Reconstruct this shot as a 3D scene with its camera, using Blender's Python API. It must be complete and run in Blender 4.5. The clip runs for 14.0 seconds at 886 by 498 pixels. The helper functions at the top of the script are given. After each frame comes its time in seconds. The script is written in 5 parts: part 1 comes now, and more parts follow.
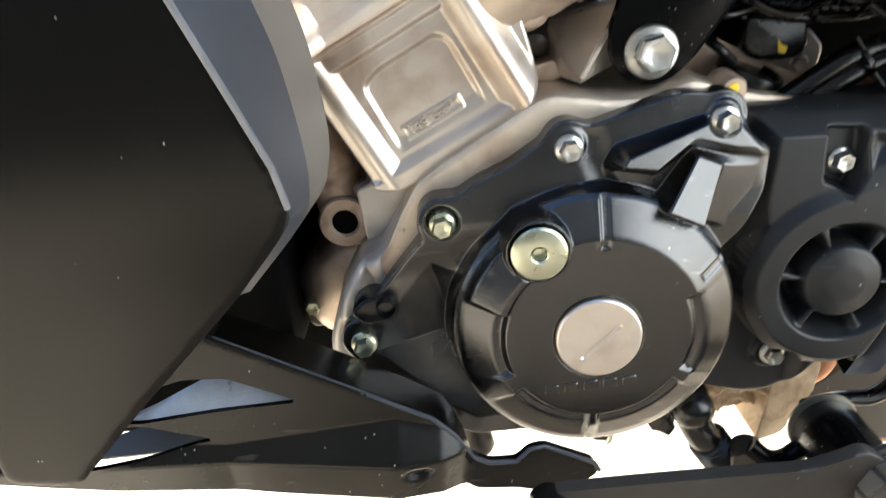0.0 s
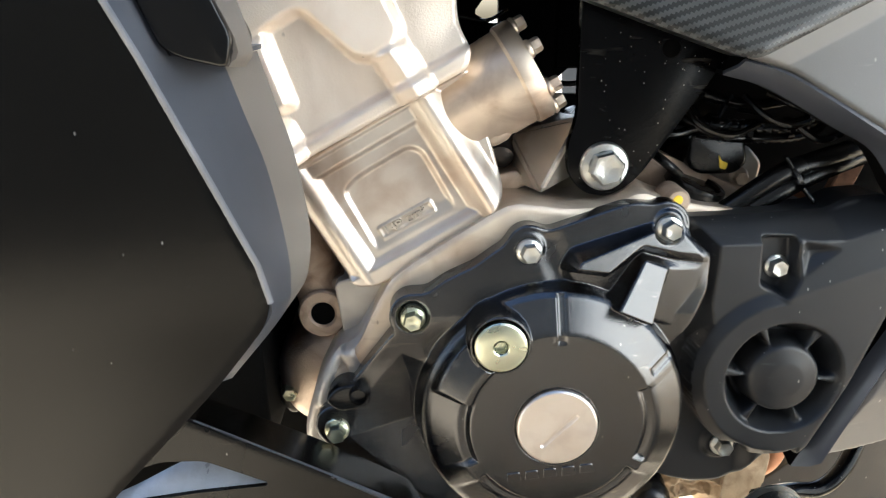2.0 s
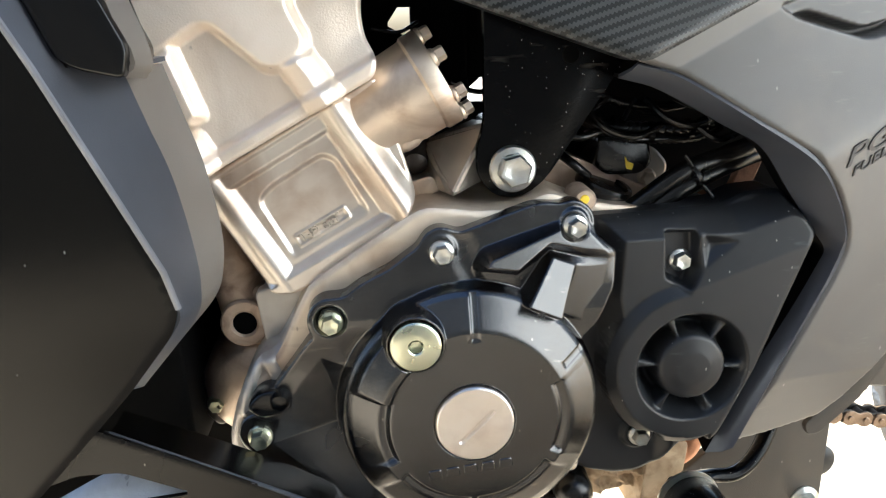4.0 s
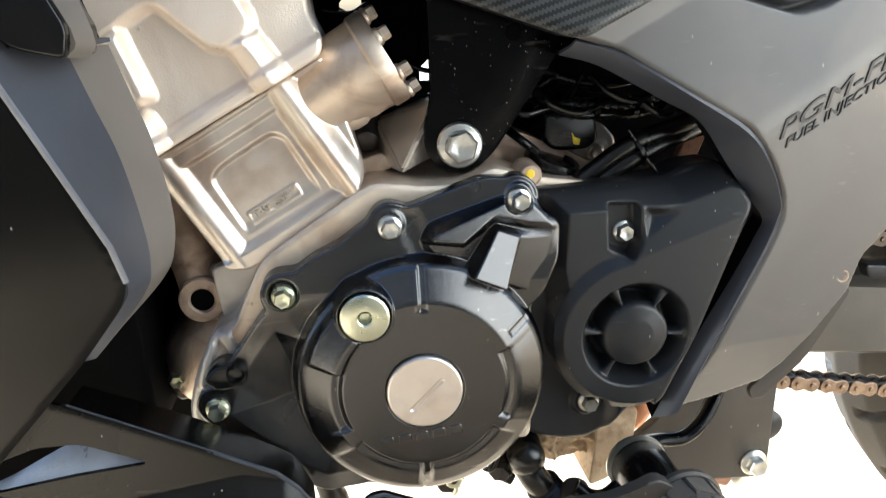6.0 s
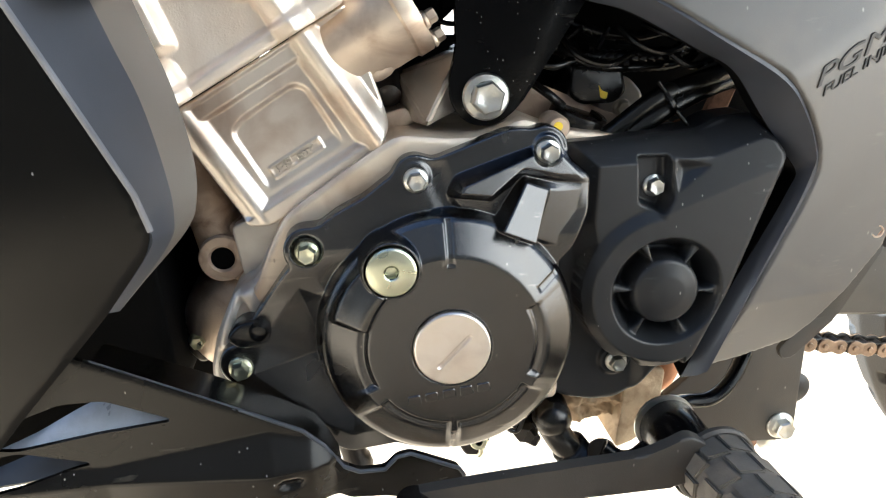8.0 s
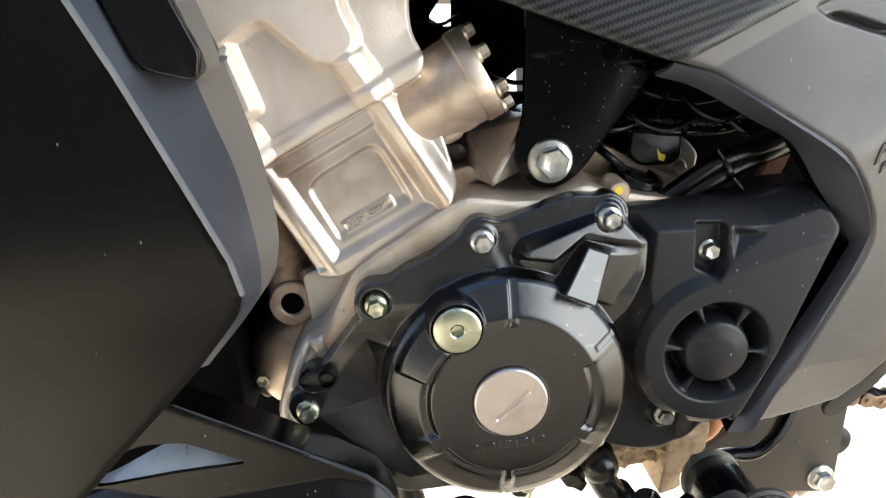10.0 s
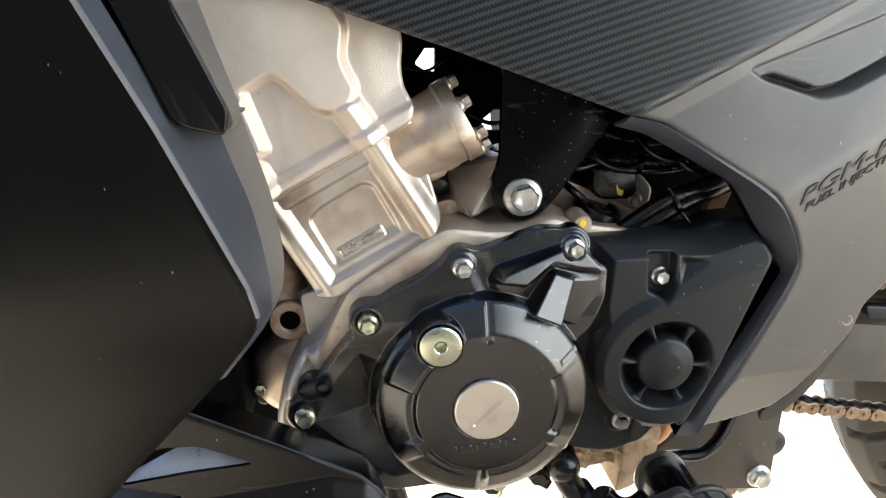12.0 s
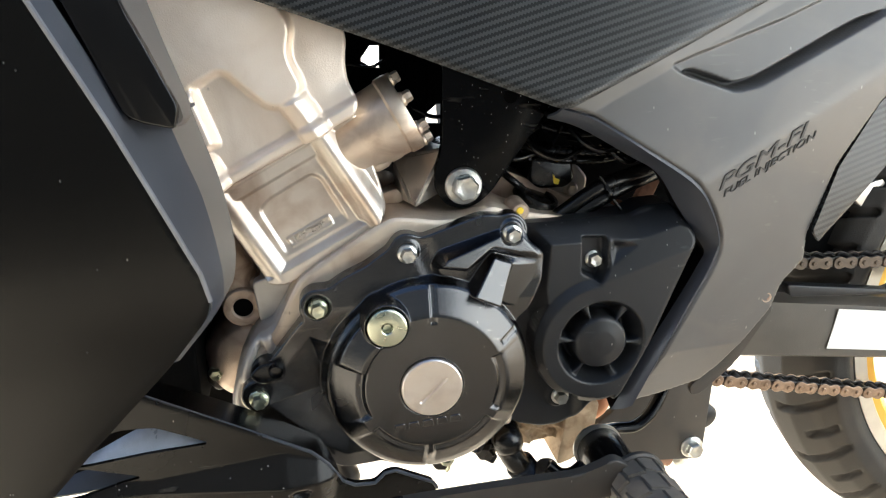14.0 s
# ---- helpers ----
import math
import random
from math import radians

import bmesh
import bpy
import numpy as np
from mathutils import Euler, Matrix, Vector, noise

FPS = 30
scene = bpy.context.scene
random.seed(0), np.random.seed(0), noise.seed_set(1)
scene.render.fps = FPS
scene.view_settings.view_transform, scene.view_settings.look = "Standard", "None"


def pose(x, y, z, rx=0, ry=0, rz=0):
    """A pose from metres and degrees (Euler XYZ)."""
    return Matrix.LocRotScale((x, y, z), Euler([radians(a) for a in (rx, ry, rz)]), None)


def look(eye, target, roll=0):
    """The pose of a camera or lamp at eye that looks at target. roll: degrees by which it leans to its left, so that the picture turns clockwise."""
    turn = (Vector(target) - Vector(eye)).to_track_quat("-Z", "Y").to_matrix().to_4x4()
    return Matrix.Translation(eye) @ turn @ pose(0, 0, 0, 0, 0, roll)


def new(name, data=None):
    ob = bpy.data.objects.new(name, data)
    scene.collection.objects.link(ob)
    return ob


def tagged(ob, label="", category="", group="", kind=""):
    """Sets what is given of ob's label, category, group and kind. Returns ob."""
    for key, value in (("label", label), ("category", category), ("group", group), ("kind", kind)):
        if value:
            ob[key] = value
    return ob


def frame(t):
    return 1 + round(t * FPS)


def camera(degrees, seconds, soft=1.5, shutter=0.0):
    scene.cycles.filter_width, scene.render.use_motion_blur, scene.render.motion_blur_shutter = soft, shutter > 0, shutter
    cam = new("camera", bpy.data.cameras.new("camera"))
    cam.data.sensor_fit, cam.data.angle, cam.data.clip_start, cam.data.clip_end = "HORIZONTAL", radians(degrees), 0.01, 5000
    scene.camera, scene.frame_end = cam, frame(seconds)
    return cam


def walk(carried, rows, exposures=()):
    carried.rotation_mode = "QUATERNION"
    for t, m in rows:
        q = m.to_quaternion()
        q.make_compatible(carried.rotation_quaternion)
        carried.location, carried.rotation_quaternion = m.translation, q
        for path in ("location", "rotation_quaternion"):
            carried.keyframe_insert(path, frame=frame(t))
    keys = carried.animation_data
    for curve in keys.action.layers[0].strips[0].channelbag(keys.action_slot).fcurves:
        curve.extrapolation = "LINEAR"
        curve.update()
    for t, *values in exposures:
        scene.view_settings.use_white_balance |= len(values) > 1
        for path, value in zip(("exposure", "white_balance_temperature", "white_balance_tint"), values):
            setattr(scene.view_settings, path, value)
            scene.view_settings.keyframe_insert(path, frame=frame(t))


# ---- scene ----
cam = camera(60.6, 14.0, 1.15, 0.5)
PATH = [
    (0, (-0.003, -0.344, 0.537), (0.013, 1.49, -0.262), -1.8),
    (0.5, (-0.004, -0.367, 0.545), (0.053, 1.515, -0.13), 0.2),
    (1, (-0.005, -0.371, 0.554), (0.053, 1.525, -0.081), 0.2),
    (1.5, (-0.005, -0.371, 0.552), (0.051, 1.537, -0.045), 0.1),
    (2, (0.002, -0.373, 0.552), (0.074, 1.538, -0.031), -0.1),
    (2.5, (0.008, -0.378, 0.549), (0.107, 1.539, -0.014), -0.2),
    (3, (0.014, -0.38, 0.548), (0.14, 1.537, -0.008), -0.6),
    (3.5, (0.019, -0.384, 0.546), (0.172, 1.535, 0.006), -0.9),
    (3.7, (0.021, -0.385, 0.547), (0.19, 1.534, 0.009), -1.0),
    (5.8, (0.041, -0.402, 0.545), (0.268, 1.505, -0.013), -1.5),
    (6, (0.043, -0.403, 0.544), (0.266, 1.499, -0.033), -1.7),
    (6.5, (0.042, -0.405, 0.534), (0.264, 1.49, -0.066), -2.0),
    (7, (0.037, -0.402, 0.528), (0.257, 1.486, -0.093), -2.1),
    (7.2, (0.035, -0.401, 0.526), (0.26, 1.487, -0.094), -2.1),
    (9.3, (0.019, -0.39, 0.541), (0.172, 1.503, -0.086), -1.6),
    (9.5, (0.015, -0.391, 0.547), (0.161, 1.504, -0.076), -1.4),
    (10, (0.008, -0.403, 0.564), (0.153, 1.494, -0.054), -0.7),
    (10.5, (0.004, -0.417, 0.577), (0.164, 1.479, -0.038), -0.2),
    (11, (-0.001, -0.429, 0.586), (0.187, 1.466, -0.024), 0.2),
    (11.5, (-0.005, -0.441, 0.591), (0.212, 1.453, -0.014), 0.6),
    (12, (-0.009, -0.452, 0.595), (0.229, 1.438, -0.013), 0.7),
    (12.5, (-0.007, -0.465, 0.598), (0.255, 1.421, -0.014), 0.7),
    (13, (-0.008, -0.474, 0.601), (0.279, 1.409, -0.01), 0.8),
    (13.5, (-0.006, -0.481, 0.599), (0.314, 1.397, -0.008), 0.8),
    (14, (-0.003, -0.482, 0.598), (0.34, 1.389, -0.02), 0.8),
]
walk(cam, [(t, look(eye, target, roll)) for t, eye, target, roll in PATH], [(0, 2.25, 5100, 4), (0.5, 2.25, 5100, 4), (1.2, 2.30, 5100, 4), (2.5, 2.42, 5100, 4), (3.5, 2.31, 5100, 4), (6.5, 2.22, 5100, 4), (9.5, 2.15, 5100, 4), (11.5, 2.04, 5100, 4), (14, 2.01, 5100, 4)])

# ---- light ----
world = bpy.data.worlds.new("world")
scene.world = world
world.use_nodes = True
wn = world.node_tree.nodes
sky = wn.new("ShaderNodeTexSky")
sky.sky_type, sky.sun_disc = "NISHITA", False
SUN_HIGH, SUN_TURN = radians(36), radians(-30)
sky.sun_elevation, sky.sun_rotation = SUN_HIGH, SUN_TURN
sky.dust_density, sky.air_density = 5.0, 1.0
world.node_tree.links.new(sky.outputs[0], wn["Background"].inputs[0])
wn["Background"].inputs[1].default_value = 0.072
sun = new("sun", bpy.data.lights.new("sun", "SUN"))
sun.data.energy, sun.data.angle, sun.data.color = 5.0, radians(0.6), (1.0, 0.95, 0.87)
sun.matrix_world = look((math.sin(SUN_TURN) * math.cos(SUN_HIGH) * 9, math.cos(SUN_TURN) * math.cos(SUN_HIGH) * 9, math.sin(SUN_HIGH) * 9), (0, 0, 0))

# ---- materials ----
def material(name, colour, rough=0.5, metal=0.0, grain=0.0, grain_size=900.0, wear=0.15, wear_size=35.0,
             tint=None, tint_size=14.0, tint_amount=0.5, specks=0.0, speck_size=160.0, speck_colour=(0.45, 0.43, 0.4), coat=0.0, spec=0.5, rare=0.56,
             scuffs=0.0, scuff_size=60.0, scuff_colour=(0.4, 0.38, 0.34)):
    """A surface with fine grain, broad wear, blotches of a second tint and small specks of dust."""
    m = bpy.data.materials.new(name)
    m.use_nodes = True
    n, l = m.node_tree.nodes, m.node_tree.links
    b = n["Principled BSDF"]
    co = n.new("ShaderNodeTexCoord").outputs["Object"]

    def noise_at(size, detail=4.0, dist=0.0):
        t = n.new("ShaderNodeTexNoise")
        t.inputs["Scale"].default_value, t.inputs["Detail"].default_value, t.inputs["Distortion"].default_value = size, detail, dist
        l.new(co, t.inputs["Vector"])
        return t.outputs["Fac"]

    def ramp(value, a, c):
        r = n.new("ShaderNodeMapRange")
        r.inputs[1].default_value, r.inputs[2].default_value = a, c
        l.new(value, r.inputs[0])
        return r.outputs[0]

    def mix(fac, one, two, blend="MIX"):
        x = n.new("ShaderNodeMix")
        x.data_type, x.blend_type = "RGBA", blend
        for socket, v in ((x.inputs[0], fac), (x.inputs[6], one), (x.inputs[7], two)):
            if isinstance(v, (int, float)):
                socket.default_value = v
            elif isinstance(v, tuple):
                socket.default_value = (*v, 1)
            else:
                l.new(v, socket)
        return x.outputs[2]

    def times(value, k):
        x = n.new("ShaderNodeMath")
        x.operation = "MULTIPLY"
        l.new(value, x.inputs[0])
        x.inputs[1].default_value = k
        return x.outputs[0]

    broad = noise_at(wear_size, 6.0, 0.4)
    col = mix(times(ramp(broad, 0.35, 0.7), wear), colour, tuple(min(1.0, c * 1.7 + 0.002) for c in colour))
    if tint:
        col = mix(times(ramp(noise_at(tint_size, 5.0, 0.8), 0.48, 0.72), tint_amount), col, tint)
    rough_out = n.new("ShaderNodeMath")
    rough_out.operation = "MULTIPLY_ADD"
    l.new(broad, rough_out.inputs[0])
    rough_out.inputs[1].default_value, rough_out.inputs[2].default_value = 0.22, rough - 0.11
    l.new(rough_out.outputs[0], b.inputs["Roughness"])
    if specks:
        v = n.new("ShaderNodeTexVoronoi")
        v.inputs["Scale"].default_value = speck_size
        stretch = n.new("ShaderNodeMapping")
        stretch.inputs["Rotation"].default_value, stretch.inputs["Scale"].default_value = (0.4, 0.7, 0.3), (1, 1, 0.45)
        l.new(co, stretch.inputs["Vector"])
        l.new(stretch.outputs[0], v.inputs["Vector"])
        near = ramp(v.outputs["Distance"], 0.10, 0.05)
        some = ramp(noise_at(speck_size * 0.23, 1.0), rare, rare + 0.03)
        both = n.new("ShaderNodeMath")
        both.operation = "MULTIPLY"
        l.new(near, both.inputs[0])
        l.new(some, both.inputs[1])
        col = mix(times(both.outputs[0], specks), col, speck_colour)
    if scuffs:
        slide = n.new("ShaderNodeMapping")
        slide.inputs["Rotation"].default_value, slide.inputs["Scale"].default_value = (0, 0.6, 0.2), (0.16, 1, 1)
        l.new(co, slide.inputs["Vector"])
        marks = n.new("ShaderNodeTexNoise")
        marks.inputs["Scale"].default_value, marks.inputs["Detail"].default_value = scuff_size * 6, 6.0
        l.new(slide.outputs[0], marks.inputs["Vector"])
        some = n.new("ShaderNodeMath")
        some.operation = "MULTIPLY"
        l.new(ramp(marks.outputs["Fac"], 0.60, 0.70), some.inputs[0])
        l.new(ramp(noise_at(scuff_size * 0.5, 2.0), 0.53, 0.62), some.inputs[1])
        col = mix(times(some.outputs[0], scuffs), col, scuff_colour)
    l.new(col, b.inputs["Base Color"])
    b.inputs["Metallic"].default_value = metal
    b.inputs["Coat Weight"].default_value = coat
    b.inputs["Specular IOR Level"].default_value = spec
    if grain:
        bump = n.new("ShaderNodeBump")
        bump.inputs["Strength"].default_value, bump.inputs["Distance"].default_value = grain, 0.0006
        l.new(noise_at(grain_size, 3.0), bump.inputs["Height"])
        l.new(bump.outputs[0], b.inputs["Normal"])
    return m


CAST = material("cast_aluminium", (0.62, 0.565, 0.505), 0.34, 0.80, 0.14, 2400, 0.35, 22, (0.34, 0.23, 0.15), 24, 0.65, specks=0.5, speck_size=120, speck_colour=(0.12, 0.09, 0.07), rare=0.6, scuffs=0.35, scuff_size=30, scuff_colour=(0.25, 0.18, 0.12))
CASE = material("dusty_cast_aluminium", (0.62, 0.54, 0.445), 0.50, 0.70, 0.18, 1800, 0.4, 24, (0.36, 0.25, 0.16), 30, 0.6, specks=0.5, speck_size=120, speck_colour=(0.12, 0.09, 0.07), rare=0.58, scuffs=0.3, scuff_size=30, scuff_colour=(0.25, 0.18, 0.12))
GREYCAST = material("grey_cast_aluminium", (0.60, 0.575, 0.535), 0.46, 0.62, 0.16, 2000, 0.35, 24, (0.40, 0.33, 0.26), 30, 0.5, specks=0.5, speck_size=120, speck_colour=(0.12, 0.09, 0.07), rare=0.58)
HEADCAST = material("sandblasted_aluminium", (0.87, 0.765, 0.645), 0.46, 0.66, 0.35, 1000, 0.25, 20, (0.56, 0.44, 0.33), 12, 0.6, specks=0.5, speck_size=90, speck_colour=(0.1, 0.08, 0.07))
DIRTY = material("dusty_aluminium", (0.42, 0.325, 0.21), 0.7, 0.15, 1.0, 260, 0.5, 60, (0.20, 0.12, 0.06), 70, 0.8, specks=0.7, speck_size=140, speck_colour=(0.06, 0.05, 0.04), rare=0.5)
BLACK = material("dark_metallic_paint", (0.098, 0.098, 0.099), 0.24, 1.0, 0.16, 2200, 0.2, 26, (0.10, 0.092, 0.082), 18, 0.4, specks=0.5, speck_size=190, rare=0.52, scuffs=0.35, scuff_size=45)
PLASTIC = material("black_moulded_plastic", (0.011, 0.012, 0.0138), 0.38, 0.0, 0.16, 2200, 0.35, 22, (0.021, 0.020, 0.019), 20, 0.5, specks=0.5, speck_size=170, spec=0.42, rare=0.50, scuffs=0.3, scuff_size=40, scuff_colour=(0.10, 0.10, 0.105))
MATT = material("matt_black_paint", (0.0026, 0.0024, 0.0020), 0.17, 0.0, 0.10, 2600, 0.03, 9, (0.0016, 0.0014, 0.001), 6, 0.4, specks=0.45, speck_size=230, spec=0.30, rare=0.62)
# pale colour paints the highlight along the panel's edge
EDGE = material("edge_highlight", (0.17, 0.175, 0.195), 0.34, 0.3, 0.2, 1500, 0.4, 60)
DUCT = material("duct_black", (0.0016, 0.0016, 0.0018), 0.22, spec=0.4)
# pale blue-grey puts the sky's sheen into the louvre colour
LOUVRE = material("painted_sheen_plastic", (0.42, 0.45, 0.50), 0.3, 0.3, 0.3, 700, 0.3, 60, (0.35, 0.37, 0.40), 70, 0.5)
HANGER = material("dull_steel_paint", (0.045, 0.041, 0.036), 0.45, 0.2, 0.3, 1200, 0.3, 25, (0.07, 0.06, 0.048), 18, 0.5, specks=0.4)
BOSSCAST = material("stained_casting", (0.46, 0.37, 0.29), 0.55, 0.7, 0.3, 1500, 0.3, 40, (0.15, 0.10, 0.07), 60, 0.7)
# black plastic lightened and blued: reflected sky is put into the colour
LIP = material("skylit_black_plastic", (0.042, 0.0455, 0.056), 0.34, 0.0, 0.10, 1500, 0.3, 30)
BELLY = material("satin_black_plastic", (0.004, 0.0034, 0.0026), 0.25, 0.0, 0.2, 1800, 0.3, 12, (0.009, 0.0078, 0.006), 14, 0.5, specks=0.6, speck_size=200, spec=0.30, rare=0.48, scuffs=0.12, scuff_size=40, scuff_colour=(0.3, 0.27, 0.22))
GREY = material("matt_grey_paint", (0.112, 0.109, 0.105), 0.38, 0.35, 0.15, 2200, 0.4, 9, (0.19, 0.172, 0.15), 11, 0.5, specks=0.5, speck_size=130, scuffs=0.10, scuff_size=70)
GLOSS = material("gloss_black_paint", (0.0016, 0.0016, 0.0018), 0.2, 0.0, 0.1, 700, 0.2, 40, specks=0.8, speck_size=430, speck_colour=(0.55, 0.53, 0.5), spec=0.14, rare=0.42, scuffs=0.12, scuff_size=50)
ZINC = material("zinc_plated_steel", (0.62, 0.63, 0.60), 0.32, 1.0, 0.2, 700, 0.3, 90, (0.55, 0.5, 0.36), 120, 0.4)
PASSIVATE = material("yellow_zinc_steel", (0.66, 0.68, 0.50), 0.30, 1.0, 0.1, 900, 0.2, 80, (0.6, 0.62, 0.52), 60, 0.5)
NICKEL = material("brushed_nickel", (0.82, 0.75, 0.67), 0.36, 1.0, 0.07, 1600, 0.25, 45, (0.6, 0.52, 0.46), 40, 0.4)
RUBBER = material("black_rubber", (0.003, 0.003, 0.003), 0.25, 0.0, 0.14, 2000, 0.4, 40, (0.016, 0.0145, 0.012), 30, 0.5)
DUSTY_RUBBER = material("dusty_rubber", (0.11, 0.098, 0.08), 0.72, 0.0, 0.5, 900, 0.5, 45, (0.22, 0.19, 0.15), 30, 0.7)
ARMPAINT = material("dusty_grey_paint", (0.075, 0.068, 0.058), 0.45, 0.1, 0.3, 900, 0.4, 18, (0.11, 0.095, 0.075), 12, 0.6, specks=0.4)
TYRE = material("tyre_rubber", (0.019, 0.017, 0.014), 0.7, 0.0, 0.5, 700, 0.4, 16, (0.05, 0.041, 0.03), 10, 0.6)
GOLD = material("gold_paint", (0.75, 0.46, 0.07), 0.35, 0.6, 0.1, 900, 0.2, 30)
# darker copy of the chain metal, shade put into the colour
CHAINSHADE = material("shaded_bronzed_steel", (0.10, 0.08, 0.062), 0.5, 0.8, 0.3, 900, 0.4, 120)
CHAINMETAL = material("bronzed_steel", (0.30, 0.22, 0.155), 0.38, 0.95, 0.3, 900, 0.4, 120, (0.16, 0.12, 0.09), 160, 0.6)
GREASE = material("greasy_steel", (0.05, 0.045, 0.04), 0.4, 0.7, 0.4, 700, 0.4, 90)
RIMLIP = material("pale_rim_lip", (0.62, 0.58, 0.50), 0.4, 0.6, 0.1, 900, 0.3, 30)
RUST = material("rusted_steel", (0.34, 0.20, 0.13), 0.7, 0.35, 0.7, 600, 0.4, 80, (0.12, 0.07, 0.045), 60, 0.8)
COPPER = material("copper_hose", (0.55, 0.27, 0.14), 0.45, 0.5, 0.3, 600, 0.3, 60)
YELLOW = material("yellow_paint", (0.85, 0.62, 0.03), 0.5)
WHITE = material("white_label", (0.82, 0.82, 0.80), 0.5, wear=0.05)
MARK = material("dark_lettering", (0.04, 0.038, 0.036), 0.5)
# near-black without gloss: the shade of gaps and hollows is in the colour
DARK = material("interior_shade_black", (0.002, 0.002, 0.002), 0.8, 0.0, 0.3, 300, spec=0.05)
STARTER = material("browned_steel", (0.55, 0.46, 0.38), 0.34, 0.9, 0.3, 900, 0.3, 40, (0.34, 0.22, 0.16), 30, 0.7)
# lighter copy of the black plastic for edges turned to the light
RETURN = material("lit_brown_grey_plastic", (0.11, 0.10, 0.088), 0.5, 0.0, 0.2, 1500, 0.3, 30)
WALLPAINT = material("dark_wall", (0.010, 0.0085, 0.007), 0.8, 0.0, 0.5, 60, 0.4, 3)
WHITEWALL = material("white_wall", (0.78, 0.75, 0.69), 0.85, 0.0, 0.5, 80, 0.1, 3, (0.66, 0.62, 0.55), 1.5, 0.4)
BROWNCAST = material("heat_browned_aluminium", (0.66, 0.555, 0.455), 0.40, 0.85, 0.2, 2000, 0.3, 40, (0.30, 0.19, 0.12), 35, 0.7)
GROUND = material("pale_concrete", (0.50, 0.385, 0.25), 0.85, 0.0, 0.6, 120, 0.3, 2.5, (0.40, 0.305, 0.20), 1.2, 0.5)


def carbon_weave():
    """Two-over-two twill: square strands, light and dark by turns, that form stepped diagonal bands."""
    m = material("carbon_weave", (0.02, 0.021, 0.022), 0.36, spec=0.35)
    n, l = m.node_tree.nodes, m.node_tree.links
    b = n["Principled BSDF"]
    turn = n.new("ShaderNodeMapping")
    turn.inputs["Rotation"].default_value = (0, radians(-27), 0)
    l.new(n.new("ShaderNodeTexCoord").outputs["Object"], turn.inputs["Vector"])
    split = n.new("ShaderNodeSeparateXYZ")
    l.new(turn.outputs[0], split.inputs[0])

    def calc(kind, a, c=None):
        x = n.new("ShaderNodeMath")
        x.operation = kind
        for i, v in enumerate((a, c)):
            if isinstance(v, (int, float)):
                x.inputs[i].default_value = v
            elif v is not None:
                l.new(v, x.inputs[i])
        return x.outputs[0]

    i, j = (calc("DIVIDE", split.outputs[k], 0.00165) for k in ("X", "Z"))
    place = calc("FLOORED_MODULO", calc("SUBTRACT", calc("FLOOR", i), calc("FLOOR", j)), 4.0)
    over = calc("LESS_THAN", place, 1.5)
    strand = calc("SINE", calc("MULTIPLY", calc("ADD", i, calc("MULTIPLY", over, 0.5)), 2 * math.pi))
    x = n.new("ShaderNodeMix")
    x.data_type = "RGBA"
    x.inputs[6].default_value, x.inputs[7].default_value = (0.0012, 0.0014, 0.0015, 1), (0.034, 0.036, 0.036, 1)
    l.new(over, x.inputs[0])
    l.new(x.outputs[2], b.inputs["Base Color"])
    bump = n.new("ShaderNodeBump")
    bump.inputs["Strength"].default_value, bump.inputs["Distance"].default_value = 0.3, 0.0004
    b.inputs["Coat Weight"].default_value, b.inputs["Coat Roughness"].default_value = 0.45, 0.16
    l.new(calc("ADD", over, calc("MULTIPLY", strand, 0.15)), bump.inputs["Height"])
    l.new(bump.outputs[0], b.inputs["Normal"])
    return m


CARBON = carbon_weave()

# ---- building helpers ----
def mesh_part(name, me, mat, parent, label=""):
    me.materials.append(mat)
    ob = new(name, me)
    ob.parent = parent
    return tagged(ob, label) if label else ob


def part(name, bm, mat, parent, label="", smooth=40):
    """Links a bmesh as one mesh object under a thing or a part, smooth but for edges sharper than that angle."""
    bmesh.ops.recalc_face_normals(bm, faces=bm.faces)
    for f in bm.faces:
        f.smooth = True
    for e in bm.edges:
        e.smooth = len(e.link_faces) == 2 and e.calc_face_angle(0) < radians(smooth)
    me = bpy.data.meshes.new(name)
    bm.to_mesh(me)
    bm.free()
    return mesh_part(name, me, mat, parent, label)


def rounded(points, r, n=5):
    """A closed outline with its corners rounded; r: one radius."""
    out, k = [], len(points)
    for i in range(k):
        p, a, b = (Vector(points[j % k]) for j in (i, i - 1, i + 1))
        da, db = (a - p), (b - p)
        cut = min(r, da.length * 0.45, db.length * 0.45)
        s, e = p + da.normalized() * cut, p + db.normalized() * cut
        out += [tuple(s * (1 - t) ** 2 + p * 2 * t * (1 - t) + e * t * t) for t in (j / n for j in range(n + 1))]
    return out


def inside(P, points):
    """Distance of the places P (N, 2) to a closed outline, positive inside it."""
    q = np.asarray(points, float)
    best, wind = np.full(len(P), 1e9), np.zeros(len(P), bool)
    for a, b in zip(q, np.roll(q, -1, 0)):
        e, w = b - a, P - a
        t = np.clip((w @ e) / max(e @ e, 1e-12), 0, 1)
        best = np.minimum(best, ((w - t[:, None] * e) ** 2).sum(1))
        cross = (a[1] > P[:, 1]) != (b[1] > P[:, 1])
        if e[1]:
            wind ^= cross & (P[:, 0] < a[0] + (P[:, 1] - a[1]) * e[0] / e[1])
    return np.where(wind, 1, -1) * np.sqrt(best)


def disc(P, x, z, r):
    return r - np.hypot(P[:, 0] - x, P[:, 1] - z)


